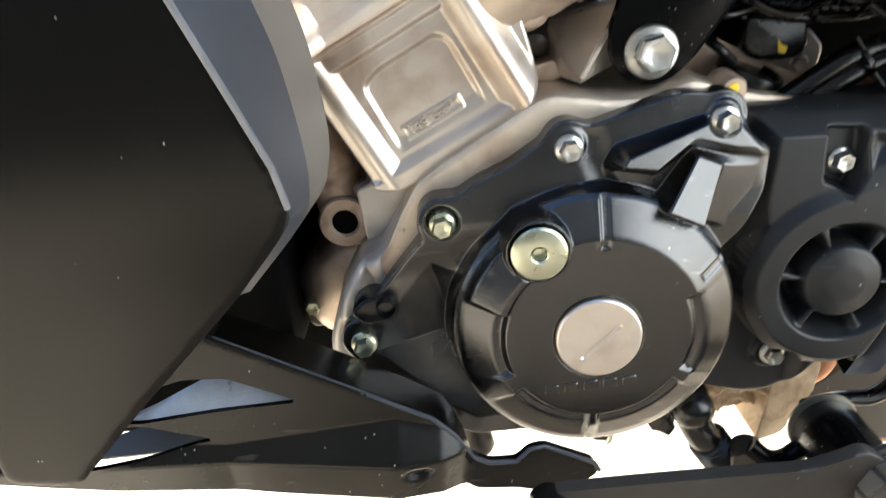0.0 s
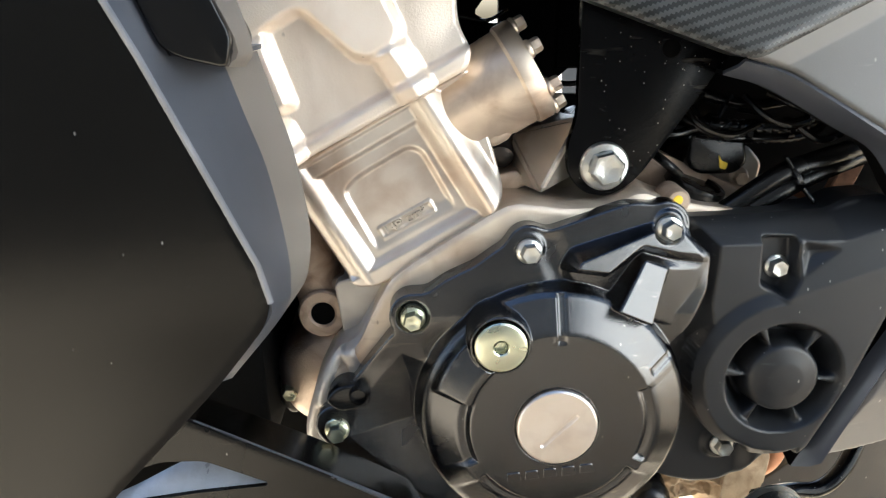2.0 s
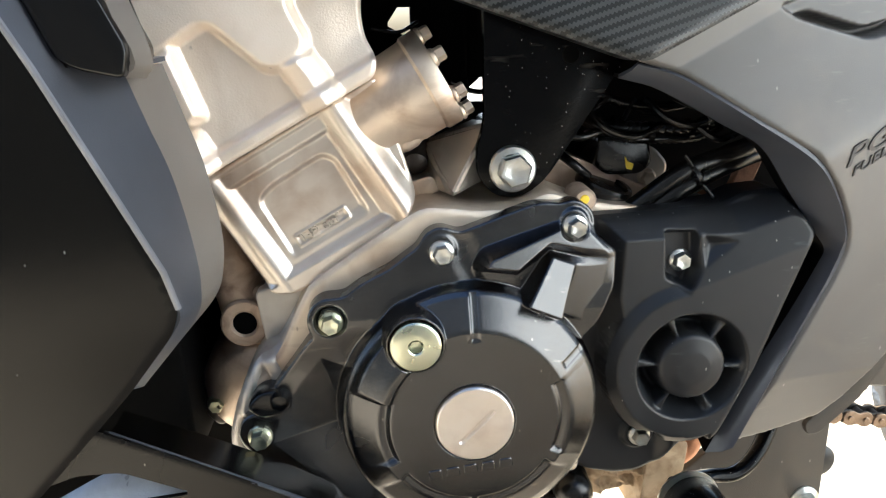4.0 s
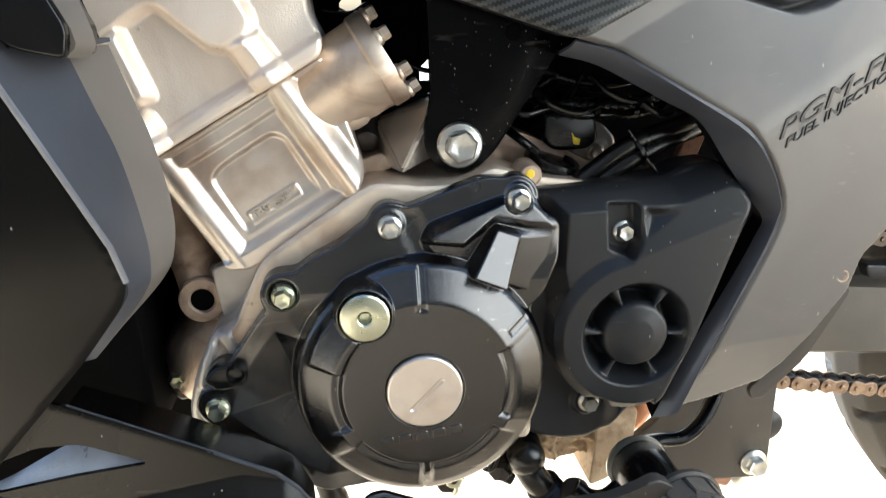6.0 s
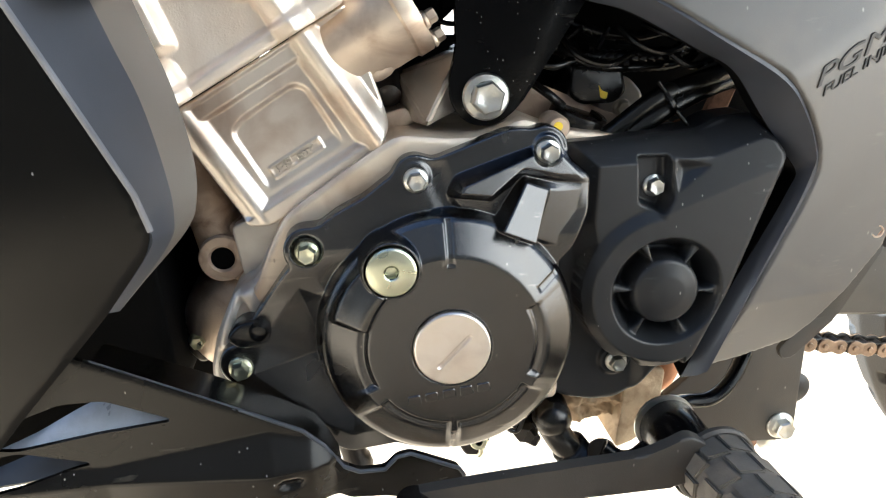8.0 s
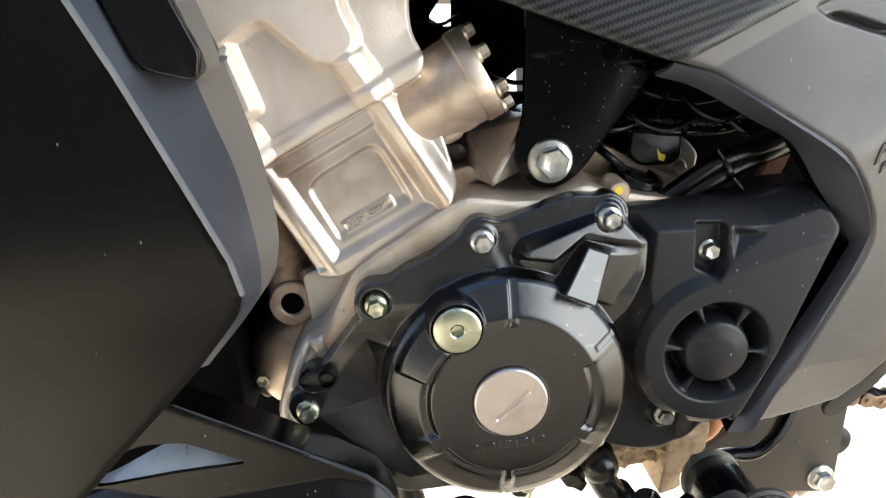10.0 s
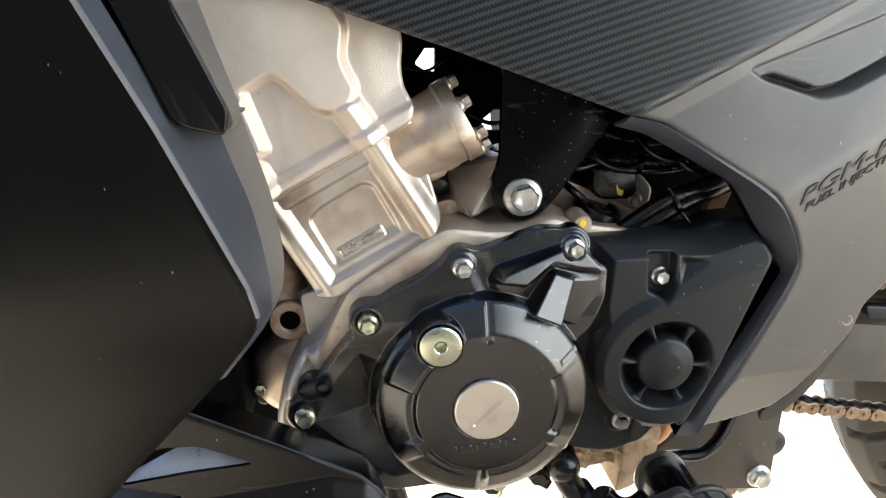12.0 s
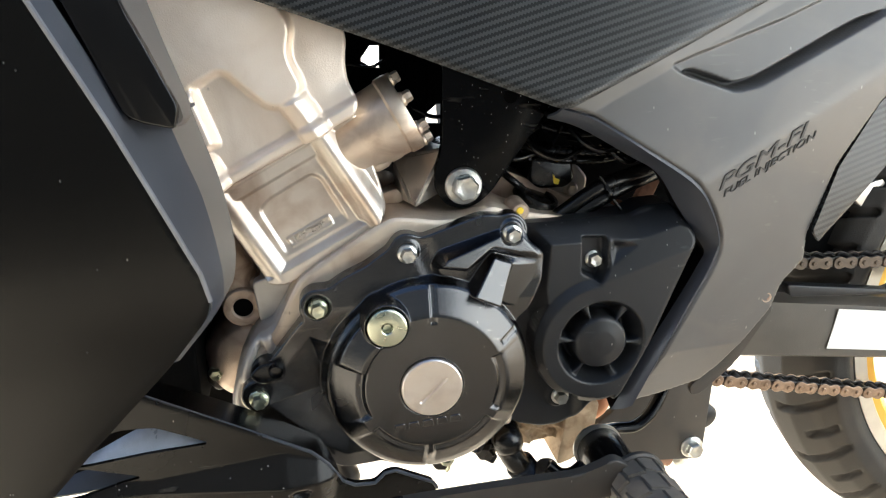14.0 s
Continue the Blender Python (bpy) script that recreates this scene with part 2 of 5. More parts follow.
def bar(P, a, b, r):
    """Distance into a straight bar with round ends."""
    a, b = np.array(a), np.array(b)
    e = b - a
    t = np.clip(((P - a) @ e) / (e @ e), 0, 1)
    return r - np.hypot(*(P - a - t[:, None] * e).T)


def join(*ds, k=0.006):
    """Smooth union of distances."""
    out = ds[0]
    for d in ds[1:]:
        h = np.clip(0.5 + 0.5 * (d - out) / k, 0, 1)
        out = out * (1 - h) + d * h + k * h * (1 - h)
    return out


def step(d, w):
    t = np.clip(d / w + 0.5, 0, 1)
    return t * t * (3 - 2 * t)


def fillet(S, r):
    """How far a rounded edge falls back at the distance S from it."""
    return r - np.sqrt(np.clip(r * r - np.clip(r - S, 0, r) ** 2, 0, None))


def relief(name, box, pitch, shape, height, back, mat, parent, label="", axes=None):
    """A casting or moulding: a sheet over the area where shape(P) > 0, with its front at y = height(P), side walls and a back.
    back: the y of the back, or the sheet's thickness where negative. axes: origin and the first axis of slanted coordinates."""
    x0, z0, x1, z1 = box
    nx, nz = int((x1 - x0) / pitch) + 2, int((z1 - z0) / pitch) + 2
    gx, gz = np.meshgrid(x0 + pitch * np.arange(nx), z0 + pitch * np.arange(nz))
    P = np.stack([gx.ravel(), gz.ravel()], 1)
    S = shape(P)
    ok = (S > -0.55 * pitch).reshape(nz, nx)
    cell = ok[:-1, :-1] & ok[1:, :-1] & ok[:-1, 1:] & ok[1:, 1:]
    i, j = np.nonzero(cell)
    a = i * nx + j
    quads = np.stack([a, a + 1, a + 1 + nx, a + nx], 1)
    used, inv = np.unique(quads, return_inverse=True)
    quads = inv.reshape(-1, 4)
    P, n = P[used], len(used)
    edges = np.concatenate([quads[:, [k, (k + 1) % 4]] for k in range(4)])
    key = np.sort(edges, 1)
    _, first, count = np.unique(key[:, 0] * n + key[:, 1], return_index=True, return_counts=True)
    rim = edges[first[count == 1]]
    edge = np.unique(rim)
    for _ in range(3):
        e = 1e-5
        Q = P[edge]
        s = shape(Q)
        g = np.stack([(shape(Q + [e, 0]) - s) / e, (shape(Q + [0, e]) - s) / e], 1)
        P[edge] = Q - np.clip(s, -pitch, pitch)[:, None] * g / np.maximum((g * g).sum(1), 0.25)[:, None]
    y = height(P)
    yb = y - back if back < 0 else np.maximum(np.full(n, back), y + 0.001)
    if axes:
        (ox, oz), (vx, vz) = axes
        X, Z = ox + P[:, 0] * vx - P[:, 1] * vz, oz + P[:, 0] * vz + P[:, 1] * vx
    else:
        X, Z = P[:, 0], P[:, 1]
    front, rear = np.stack([X, y, Z], 1), np.stack([X, yb, Z], 1)
    verts = np.concatenate([front, rear, front, rear])
    r0, r1 = rim[:, 0], rim[:, 1]
    walls = np.stack([r1 + 2 * n, r0 + 2 * n, r0 + 3 * n, r1 + 3 * n], 1)
    faces = np.concatenate([quads, quads[:, ::-1] + n, walls])
    keep, inv = np.unique(faces, return_inverse=True)
    me = bpy.data.meshes.new(name)
    me.from_pydata(verts[keep].tolist(), [], inv.reshape(-1, 4).tolist())
    me.shade_smooth()
    return mesh_part(name, me, mat, parent, label)


def prism(outline, y0, y1, bevel=0.0, seg=3, bm=None):
    """A solid over an outline in x and z, from y0 (outer) to y1; its outer edges bevelled."""
    bm = bm or bmesh.new()
    vs = [bm.verts.new((x, y0, z)) for x, z in outline]
    f = bm.faces.new(vs)
    out = bmesh.ops.extrude_face_region(bm, geom=[f])
    back = [v for v in out["geom"] if isinstance(v, bmesh.types.BMVert)]
    for v in back:
        v.co.y = y1
    if bevel:
        bmesh.ops.bevel(bm, geom=list(f.edges), offset=bevel, segments=seg, profile=0.5, affect="EDGES", clamp_overlap=True)
    return bm


def turned(profile, centre, axis=(0, 1, 0), seg=40, bm=None, a0=0.0):
    """A lathe: profile of (radius, way along the axis) round the axis through the centre."""
    bm = bm or bmesh.new()
    q = Vector(axis).normalized().to_track_quat("Z", "Y")
    rings = []
    for r, h in profile:
        if r < 1e-6:
            rings.append([bm.verts.new(Vector(centre) + q @ Vector((0, 0, h)))])
        else:
            rings.append([bm.verts.new(Vector(centre) + q @ Vector((r * math.cos(t), r * math.sin(t), h))) for t in (a0 + 2 * math.pi * k / seg for k in range(seg))])
    for A, B in zip(rings, rings[1:]):
        for k in range(max(len(A), len(B))):
            c = [A[k % len(A)], A[(k + 1) % len(A)], B[(k + 1) % len(B)], B[k % len(B)]]
            c = list(dict.fromkeys(c))
            if len(c) > 2:
                bm.faces.new(c)
    return bm


def smooth_line(points, n=8):
    """Points on a smooth curve through the given ones."""
    p = [Vector(v) for v in points]
    p = [2 * p[0] - p[1], *p, 2 * p[-1] - p[-2]]
    out = []
    for a, b, c, d in zip(p, p[1:], p[2:], p[3:]):
        for k in range(n):
            t = k / n
            out.append(0.5 * ((2 * b) + (c - a) * t + (2 * a - 5 * b + 4 * c - d) * t * t + (3 * b - a - 3 * c + d) * t ** 3))
    return out + [p[-2]]


def hose(points, r, seg=12, n=8, ribs=0.0, flat=1.0, bm=None):
    """A round or flattened bar along a smooth line, closed at its ends; ribs: depth of rings along it."""
    bm = bm or bmesh.new()
    line = smooth_line(points, n)
    side, rings = None, []
    for k, p in enumerate(line):
        d = (line[min(k + 1, len(line) - 1)] - line[max(k - 1, 0)]).normalized()
        if side is None:
            side = d.cross(Vector((0, 1, 0))) if abs(d.y) < 0.9 else d.cross(Vector((0, 0, 1)))
        side = (side - d * side.dot(d)).normalized()
        up = d.cross(side)
        rr = r + (ribs if k % 2 else -ribs)
        rings.append([bm.verts.new(p + side * (rr * flat * math.cos(t)) + up * (rr * math.sin(t))) for t in (2 * math.pi * j / seg for j in range(seg))])
    for A, B in zip(rings, rings[1:]):
        for j in range(seg):
            bm.faces.new((A[j], A[(j + 1) % seg], B[(j + 1) % seg], B[j]))
    bm.faces.new(rings[0])
    bm.faces.new(rings[-1][::-1])
    return bm


def shell(rows, thick, bm=None):
    """A sheet over rows of equally many places, with a thickness (towards +y and away)."""
    bm = bm or bmesh.new()
    grid = [[bm.verts.new(p) for p in row] for row in rows]
    faces = [bm.faces.new((A[k], A[k + 1], B[k + 1], B[k])) for A, B in zip(grid, grid[1:]) for k in range(len(A) - 1)]
    bmesh.ops.recalc_face_normals(bm, faces=faces)
    bmesh.ops.solidify(bm, geom=faces, thickness=thick)
    return bm


def flange_bolt(parent, x, y, z, flange, flats, head, mat, label="", turn=0.0, way=(0, -1, 0)):
    """A hexagon flange bolt whose seat is at (x, y, z): washer face, six flats, dished top."""
    bm = turned([(0, 0), (flange, 0), (flange, 0.0012), (flange * 0.93, 0.002), (flats * 0.5, 0.003)], (x, y, z), way, 28)
    r = flats / math.sqrt(3)
    turned([(r, 0.001), (r, head - 0.0014), (r * 0.86, head), (r * 0.66, head), (r * 0.5, head - 0.0003), (0, head - 0.0003)], (x, y, z), way, 6, bm, turn)
    return part("bolt", bm, mat, parent, label, 25)


motorcycle = tagged(new("motorcycle"), "black and grey sport motorcycle with bare silver engine, parked on concrete", "motorcycle")

# ---- ground ----
bm = bmesh.new()
bmesh.ops.create_grid(bm, x_segments=40, y_segments=40, size=400)
tagged(part("ground", bm, GROUND, None, "pale sunlit concrete ground"), category="ground", kind="structure")

# unseen white walls and dark boards added behind the camera to shape the reflections
for name, x0, x1, high, deep, mat, label in (("wall_bounce", 1.1, 9.0, 3.4, 0.2, WHITEWALL, "added white wall out of view, for bright reflections"), ("wall_bounce_far", -9.0, -3.7, 2.5, 0.2, WHITEWALL, "added white wall out of view, for bright reflections"), ("dark_board", -3.7, 1.1, 3.4, 0.1, WALLPAINT, "added dark brown board out of view, for dark reflections"), ("wall_dark_low", -2.6, 0.95, 1.2, 0.15, WALLPAINT, "added low dark wall out of view, for dark reflections")):
    bm = bmesh.new()
    bmesh.ops.create_cube(bm, size=1, matrix=Matrix.Translation(((x0 + x1) / 2, {"wall_dark_low": -1.3, "wall_bounce": -1.5}.get(name, -2.1), high / 2)) @ Matrix.Diagonal((x1 - x0, deep, high, 1)))
    tagged(part(name, bm, mat, None, label), category="wall" if "wall" in name else "gate", kind="structure")

# ---- alternator cover ----
CX, CZ = 0.0754, 0.3452
LUGS = ((0.0, 0.4), (0.0615, 0.4365), (0.1345, 0.448), (-0.043, 0.334))
FACE, CAP = -0.0195, -0.0218


def cover_shape(P):
    upper = inside(P, rounded([(-0.011, 0.386), (-0.004, 0.405), (0.018, 0.4200), (0.033, 0.4270), (0.046, 0.4365), (0.071, 0.4450), (0.113, 0.4590), (0.124, 0.4595), (0.138, 0.450), (0.1590, 0.432), (0.1575, 0.411), (0.149, 0.392), (0.09, 0.33), (0.02, 0.33)], 0.004))
    lower = inside(P, rounded([(-0.010, 0.392), (-0.036, 0.358), (-0.050, 0.325), (-0.010, 0.285), (0.015, 0.270), (0.06, 0.28), (0.06, 0.36)], 0.006))
    d = join(np.maximum(upper, lower), disc(P, CX - 0.001, CZ - 0.001, 0.0752), k=0.002)
    for (x, z), r in zip(LUGS, (0.0125, 0.0118, 0.0120, 0.0120)):
        d = join(d, disc(P, x, z, r), k=0.005)
    return d


def bevelled(d, w):
    """A straight chamfer of width w from 0 at an outline to 1 inside it."""
    return np.clip(d / w, 0, 1)


def cover_height(P):
    x, z = P[:, 0], P[:, 1]
    r, th = np.hypot(x - CX, z - CZ), np.degrees(np.arctan2(z - CZ, x - CX))

    def off(a):
        return ((th - a + 180) % 360 - 180)

    S = cover_shape(P)
    # flat web between the lugs, lower and falling back towards the front flap
    y = 0.0045 + 0.12 * (np.clip(z, 0.40, 1) - 0.43)
    flap = step(0.383 - z, 0.03) * step(0.03 - x, 0.03)
    y = y * (1 - flap) + (0.0050 + 0.30 * np.clip(S - 0.011, 0, 0.035)) * flap
    sunk = bar(P, (0.072, 0.438), (0.082, 0.414), 0.006)
    y += 0.0015 * step(sunk, 0.010)
    # faceted block behind the rim: a leaning upper facet, a side facet and the hollow below them
    whole = inside(P, rounded([(0.077, 0.4255), (0.083, 0.4365), (0.126, 0.4500), (0.141, 0.451), (0.1585, 0.4325), (0.1570, 0.410), (0.149, 0.394), (0.136, 0.382), (0.11, 0.375), (0.088, 0.405)], 0.003))
    upper = inside(P, [(0.060, 0.4282), (0.102, 0.4215), (0.1205, 0.4345), (0.1385, 0.4300), (0.170, 0.4270), (0.17, 0.47), (0.06, 0.47)])
    side = inside(P, [(0.1205, 0.4345), (0.1385, 0.4300), (0.170, 0.4270), (0.16, 0.38), (0.1200, 0.398)])
    front = -0.0060 + 0.25 * (z - 0.434) + 0.18 * (x - 0.11) 
    flank = -0.0006 + 0.22 * (x - 0.138) - 0.05 * (z - 0.42)
    hollow = 0.0025
    top = hollow + (front - hollow) * bevelled(upper, 0.005)
    top = np.minimum(top, hollow + (flank - hollow) * bevelled(side, 0.004))
    edge = bevelled(whole, 0.0045)
    y = y * (1 - edge) + np.minimum(top, y) * edge
    # the domed rim: flat face, cone and steep flank
    dome = np.interp(r, [0, 0.0520, 0.0535, 0.0690, 0.0715, 0.0730, 0.0748, 0.078], [FACE, FACE, FACE + 0.0006, -0.0090, -0.0062, -0.0005, 0.011, 0.020])
    for a0, a1, r1, deep in ((162, 206, 0.0665, 0.0036), (218, 267, 0.0660, 0.0040), (-88, -33, 0.0640, 0.0034), (-25, 25, 0.0560, 0.0024)):
        mid, half = (a0 + a1) / 2, (a1 - a0) / 2
        wide = (half - np.abs(off(mid))) * r * math.pi / 180
        well = np.minimum(r - 0.0465, wide)
        fall = np.clip((r1 - r) / (r1 - 0.0490), 0, 1)
        dome += deep * (0.1 + 0.9 * fall) * bevelled(well + 0.0006, 0.0026)
    ridge = np.minimum((25 - np.abs(off(139))) * r * math.pi / 180, np.minimum(r - 0.0475, 0.0675 - r))
    dome -= 0.0045 * step(ridge, 0.004) * (r > 0.0465)
    for a, r0, r1 in ((89, 0.0475, 0.0700), (30, 0.0575, 0.0705)):
        u = off(a) * r * math.pi / 180
        along = np.minimum(r - r0, r1 - r)
        dome += 0.0010 * step(np.minimum(0.0020 - np.abs(u), along), 0.0014)
        dome -= 0.0006 * step(np.minimum(0.0008 - np.abs(u - 0.0032), along), 0.0012)
    u = off(-91) * r * math.pi / 180
    dome += 0.0012 * step(np.minimum(0.0008 - np.abs(u), np.minimum(r - 0.062, 0.073 - r)), 0.001)
    y = np.minimum(y, dome)
    # bright tongue that ties the block to the rim
    arm = inside(P, rounded([(0.1200, 0.4340), (0.1345, 0.4270), (0.1245, 0.3980), (0.1030, 0.4085)], 0.002))
    tongue = -0.0125 + 0.36 * (x - 0.118) + 0.32 * (z - 0.415)
    k = bevelled(arm + 0.0008, 0.0022) * step(r - 0.0675, 0.004)
    y = y * (1 - k) + tongue * k
    plug = disc(P, 0.0444, 0.3930, 0.0172)
    y = np.minimum(y, -0.0225 * step(plug, 0.004) + 0.02 * (1 - step(plug, 0.004)))
    seat = step(disc(P, 0.0444, 0.3930, 0.0142), 0.001)
    y = y * (1 - seat) - 0.0175 * seat
    y += 0.0015 * step(disc(P, CX, CZ, 0.0222), 0.001)
    for x0, z0 in LUGS:
        seat = step(disc(P, x0, z0, 0.0080), 0.003)
        y = y * (1 - seat) + 0.0050 * seat
    return y + fillet(np.clip(S, 0, None), 0.0012)


cover = relief("alternator_cover", (-0.062, 0.235, 0.165, 0.47), 0.0007, cover_shape, cover_height, 0.020, BLACK, motorcycle, "satin black domed alternator cover with dust and scuffs")
for (x, z), a in zip(LUGS, (0.3, 0.1, 0.5, 0.2)):
    flange_bolt(cover, x, 0.0050, z - 0.0015, 0.0070, 0.0092, 0.0085, ZINC if z > 0.41 else PASSIVATE, "zinc-plated flange bolt", a)

plug = bmesh.new()
turned([(0.0134, 0.006), (0.0134, 0.0012), (0.0126, 0.0003), (0.012, 0), (0.0044, 0), (0.0036, 0.0008)], (0.0444, -0.0250, 0.3930), seg=48, bm=plug)
turned([(0.0036, 0.0008), (0.0034, 0.005), (0, 0.005)], (0.0444, -0.0250, 0.3930), seg=6, bm=plug)
part("timing_plug", plug, PASSIVATE, cover, "yellow zinc plug with hexagon socket", 30)


def cap_height(P):
    slot = bar(P, (CX - 0.0074, CZ - 0.0100), (CX + 0.0096, CZ + 0.0066), 0.0010)
    y = CAP + fillet(np.clip(disc(P, CX, CZ, 0.0215), 0, None), 0.0014)
    return y + 0.0016 * step(slot, 0.0008)


relief("crank_cap", (CX - 0.023, CZ - 0.023, CX + 0.023, CZ + 0.023), 0.0004, lambda P: disc(P, CX, CZ, 0.0215), cap_height, CAP + 0.008, NICKEL, cover, "satin nickel cap with a screwdriver slot")
emblem = bmesh.new()
for k in range(5):
    a = radians(6)
    x, z = 0.0535 + k * 0.0098, 0.3125 + k * 0.0011
    prism(rounded([(x + u * math.cos(a) - w * math.sin(a), z + u * math.sin(a) + w * math.cos(a)) for u, w in ((-0.0040, 0), (0.0040, 0), (0.0034, 0.0054), (-0.0034, 0.0054))], 0.0008, 2), FACE - 0.0007, FACE + 0.001, 0.0005, 1, emblem)
part("emblem", emblem, BLACK, cover)
# small clip and sensor nose by the front lug
clip = prism(rounded([(-0.049, 0.352), (-0.042, 0.360), (-0.031, 0.362), (-0.023, 0.357), (-0.025, 0.348), (-0.041, 0.345)], 0.004), 0.0, 0.02, 0.002)
turned([(0.0045, 0), (0.0055, 0.004), (0.006, 0.016)], (-0.030, -0.004, 0.356), seg=18, bm=clip)
part("cable_clip", clip, RUBBER, cover)

# ---- crankcase ----
def case_shape(P):
    a = inside(P, rounded([(-0.058, 0.322), (-0.052, 0.352), (-0.030, 0.378), (-0.020, 0.400), (-0.012, 0.415), (0.0, 0.424), (0.020, 0.437), (0.044, 0.452), (0.054, 0.457), (0.070, 0.4555), (0.084, 0.4535), (0.105, 0.4545), (0.124, 0.463), (0.150, 0.452), (0.235, 0.44), (0.27, 0.36), (0.24, 0.30), (0.21, 0.292), (0.12, 0.285), (0.03, 0.276), (-0.01, 0.276)], 0.006))
    return a


def case_height(P):
    S = case_shape(P)
    back = step(P[:, 0] - 0.148, 0.012)
    return 0.0178 + fillet(np.clip(S, 0, None), 0.0018) + 0.022 * back


crankcase = relief("crankcase", (-0.07, 0.25, 0.30, 0.49), 0.0016, case_shape, case_height, 0.30, CASE, motorcycle, "bare cast aluminium crankcase")


def lumps(P, size, seed):
    """Uneven swells of about one size, between -1 and 1."""
    rng = random.Random(seed)
    out = np.zeros(len(P))
    for _ in range(9):
        a, f = rng.uniform(0, 6.28), rng.uniform(0.7, 1.5) / size
        out += np.sin((P[:, 0] * math.cos(a) + P[:, 1] * math.sin(a)) * 6.28 * f + rng.uniform(0, 6.28))
    return out / 4.5


def sump_shape(P):
    return inside(P, rounded([(0.10, 0.30), (0.235, 0.30), (0.228, 0.268), (0.205, 0.248), (0.165, 0.246), (0.14, 0.250), (0.105, 0.255), (0.07, 0.262), (0.07, 0.29)], 0.008)) + 0.0012 * lumps(P, 0.012, 4)


def sump_height(P):
    rib = np.abs((P[:, 0] - 0.004 * np.sin(P[:, 1] * 90)) % 0.031 - 0.0155)
    y = 0.046 + 0.0025 * lumps(P, 0.016, 1) + 0.0008 * lumps(P, 0.004, 2) - 0.004 * step(0.003 - rib, 0.004)
    y += 0.007 * step(np.abs(P[:, 1] - 0.268) - 0.006, 0.006)
    return y + fillet(np.clip(sump_shape(P), 0, None), 0.004)


relief("sump", (0.06, 0.235, 0.245, 0.305), 0.0009, sump_shape, sump_height, 0.28, DIRTY, crankcase, "dusty brown underside of the crankcase")
stud = turned([(0, 0.030), (0.006, 0.030), (0.0075, 0.027), (0.0078, 0.012), (0.0095, 0.010), (0.0098, 0.003), (0.008, 0.0), (0, 0.0)], (0.019, 0.028, 0.242), (-0.25, 0.0, 1), 24)
part("stud", stud, GREASE, crankcase, "greasy grey stud below the cover")
foot = prism(rounded([(0.198, 0.292), (0.226, 0.288), (0.222, 0.262), (0.208, 0.236), (0.192, 0.230), (0.196, 0.262)], 0.005), 0.04, 0.10, 0.004)
part("engine_foot", foot, DIRTY, crankcase)
web = bmesh.new()
top, foot_, left, back_ = ((0.094, 0.043, 0.5005), (0.071, 0.036, 0.458), (0.058, 0.078, 0.486), (0.108, 0.062, 0.470))
corners = [web.verts.new(p) for p in (top, foot_, left, back_, (0.060, 0.082, 0.456), (0.098, 0.090, 0.500))]
for face in ((0, 1, 2), (0, 3, 1), (1, 4, 2), (0, 5, 3), (0, 2, 5), (2, 4, 5), (3, 5, 4), (1, 3, 4)):
    web.faces.new([corners[k] for k in face])
bmesh.ops.bevel(web, geom=list(web.edges), offset=0.0022, segments=2, affect="EDGES", clamp_overlap=True)
part("web", web, CAST, crankcase, "slanted cast web with a sharp ridge")
# near-black sheet stands for the shade in the hollow
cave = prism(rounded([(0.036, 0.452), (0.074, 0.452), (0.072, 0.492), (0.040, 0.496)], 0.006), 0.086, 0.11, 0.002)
part("cavity_shade", cave, DARK, crankcase, "near-black sheet for the shade in the hollow beside the cylinder")
part("plug_stub", turned([(0, 0), (0.005, 0.0005), (0.0075, 0.003), (0.0080, 0.012), (0.0095, 0.014), (0.0095, 0.03)], (0.0525, 0.066, 0.472), (0.1, 0.9, 0.45), 24), GREASE, crankcase, "greasy plug in the hollow")
part("hollow_sill", prism(rounded([(0.044, 0.463), (0.062, 0.4675), (0.068, 0.458), (0.050, 0.452)], 0.003), 0.060, 0.085, 0.003), BROWNCAST, crankcase, "heat-browned sill of the hollow")
lug = turned([(0.0, 0.0), (0.0058, 0.0), (0.0072, 0.002), (0.0078, 0.02)], (0.1475, 0.030, 0.4545), seg=24)
part("dowel_boss", lug, BOSSCAST, crankcase)
dab = turned([(0.0, 0.0), (0.0024, 0.0002), (0.003, 0.001)], (0.1472, 0.0293, 0.4555), seg=14)
part("paint_mark", dab, YELLOW, crankcase, "yellow inspection paint mark")

# ---- cylinder and head, leaning forward ----
VX, VZ = math.cos(radians(29.5)), math.sin(radians(29.5))
FOOT = (-0.0365, 0.4095)


def cylinder_shape(P):
    return inside(P, rounded([(0.003, -0.003), (0.014, -0.0090), (0.080, -0.0090), (0.090, -0.0045), (0.1015, 0.003), (0.106, 0.020), (0.114, 0.060), (0.117, 0.0695), (0.001, 0.0715), (0.0015, 0.058)], 0.005))


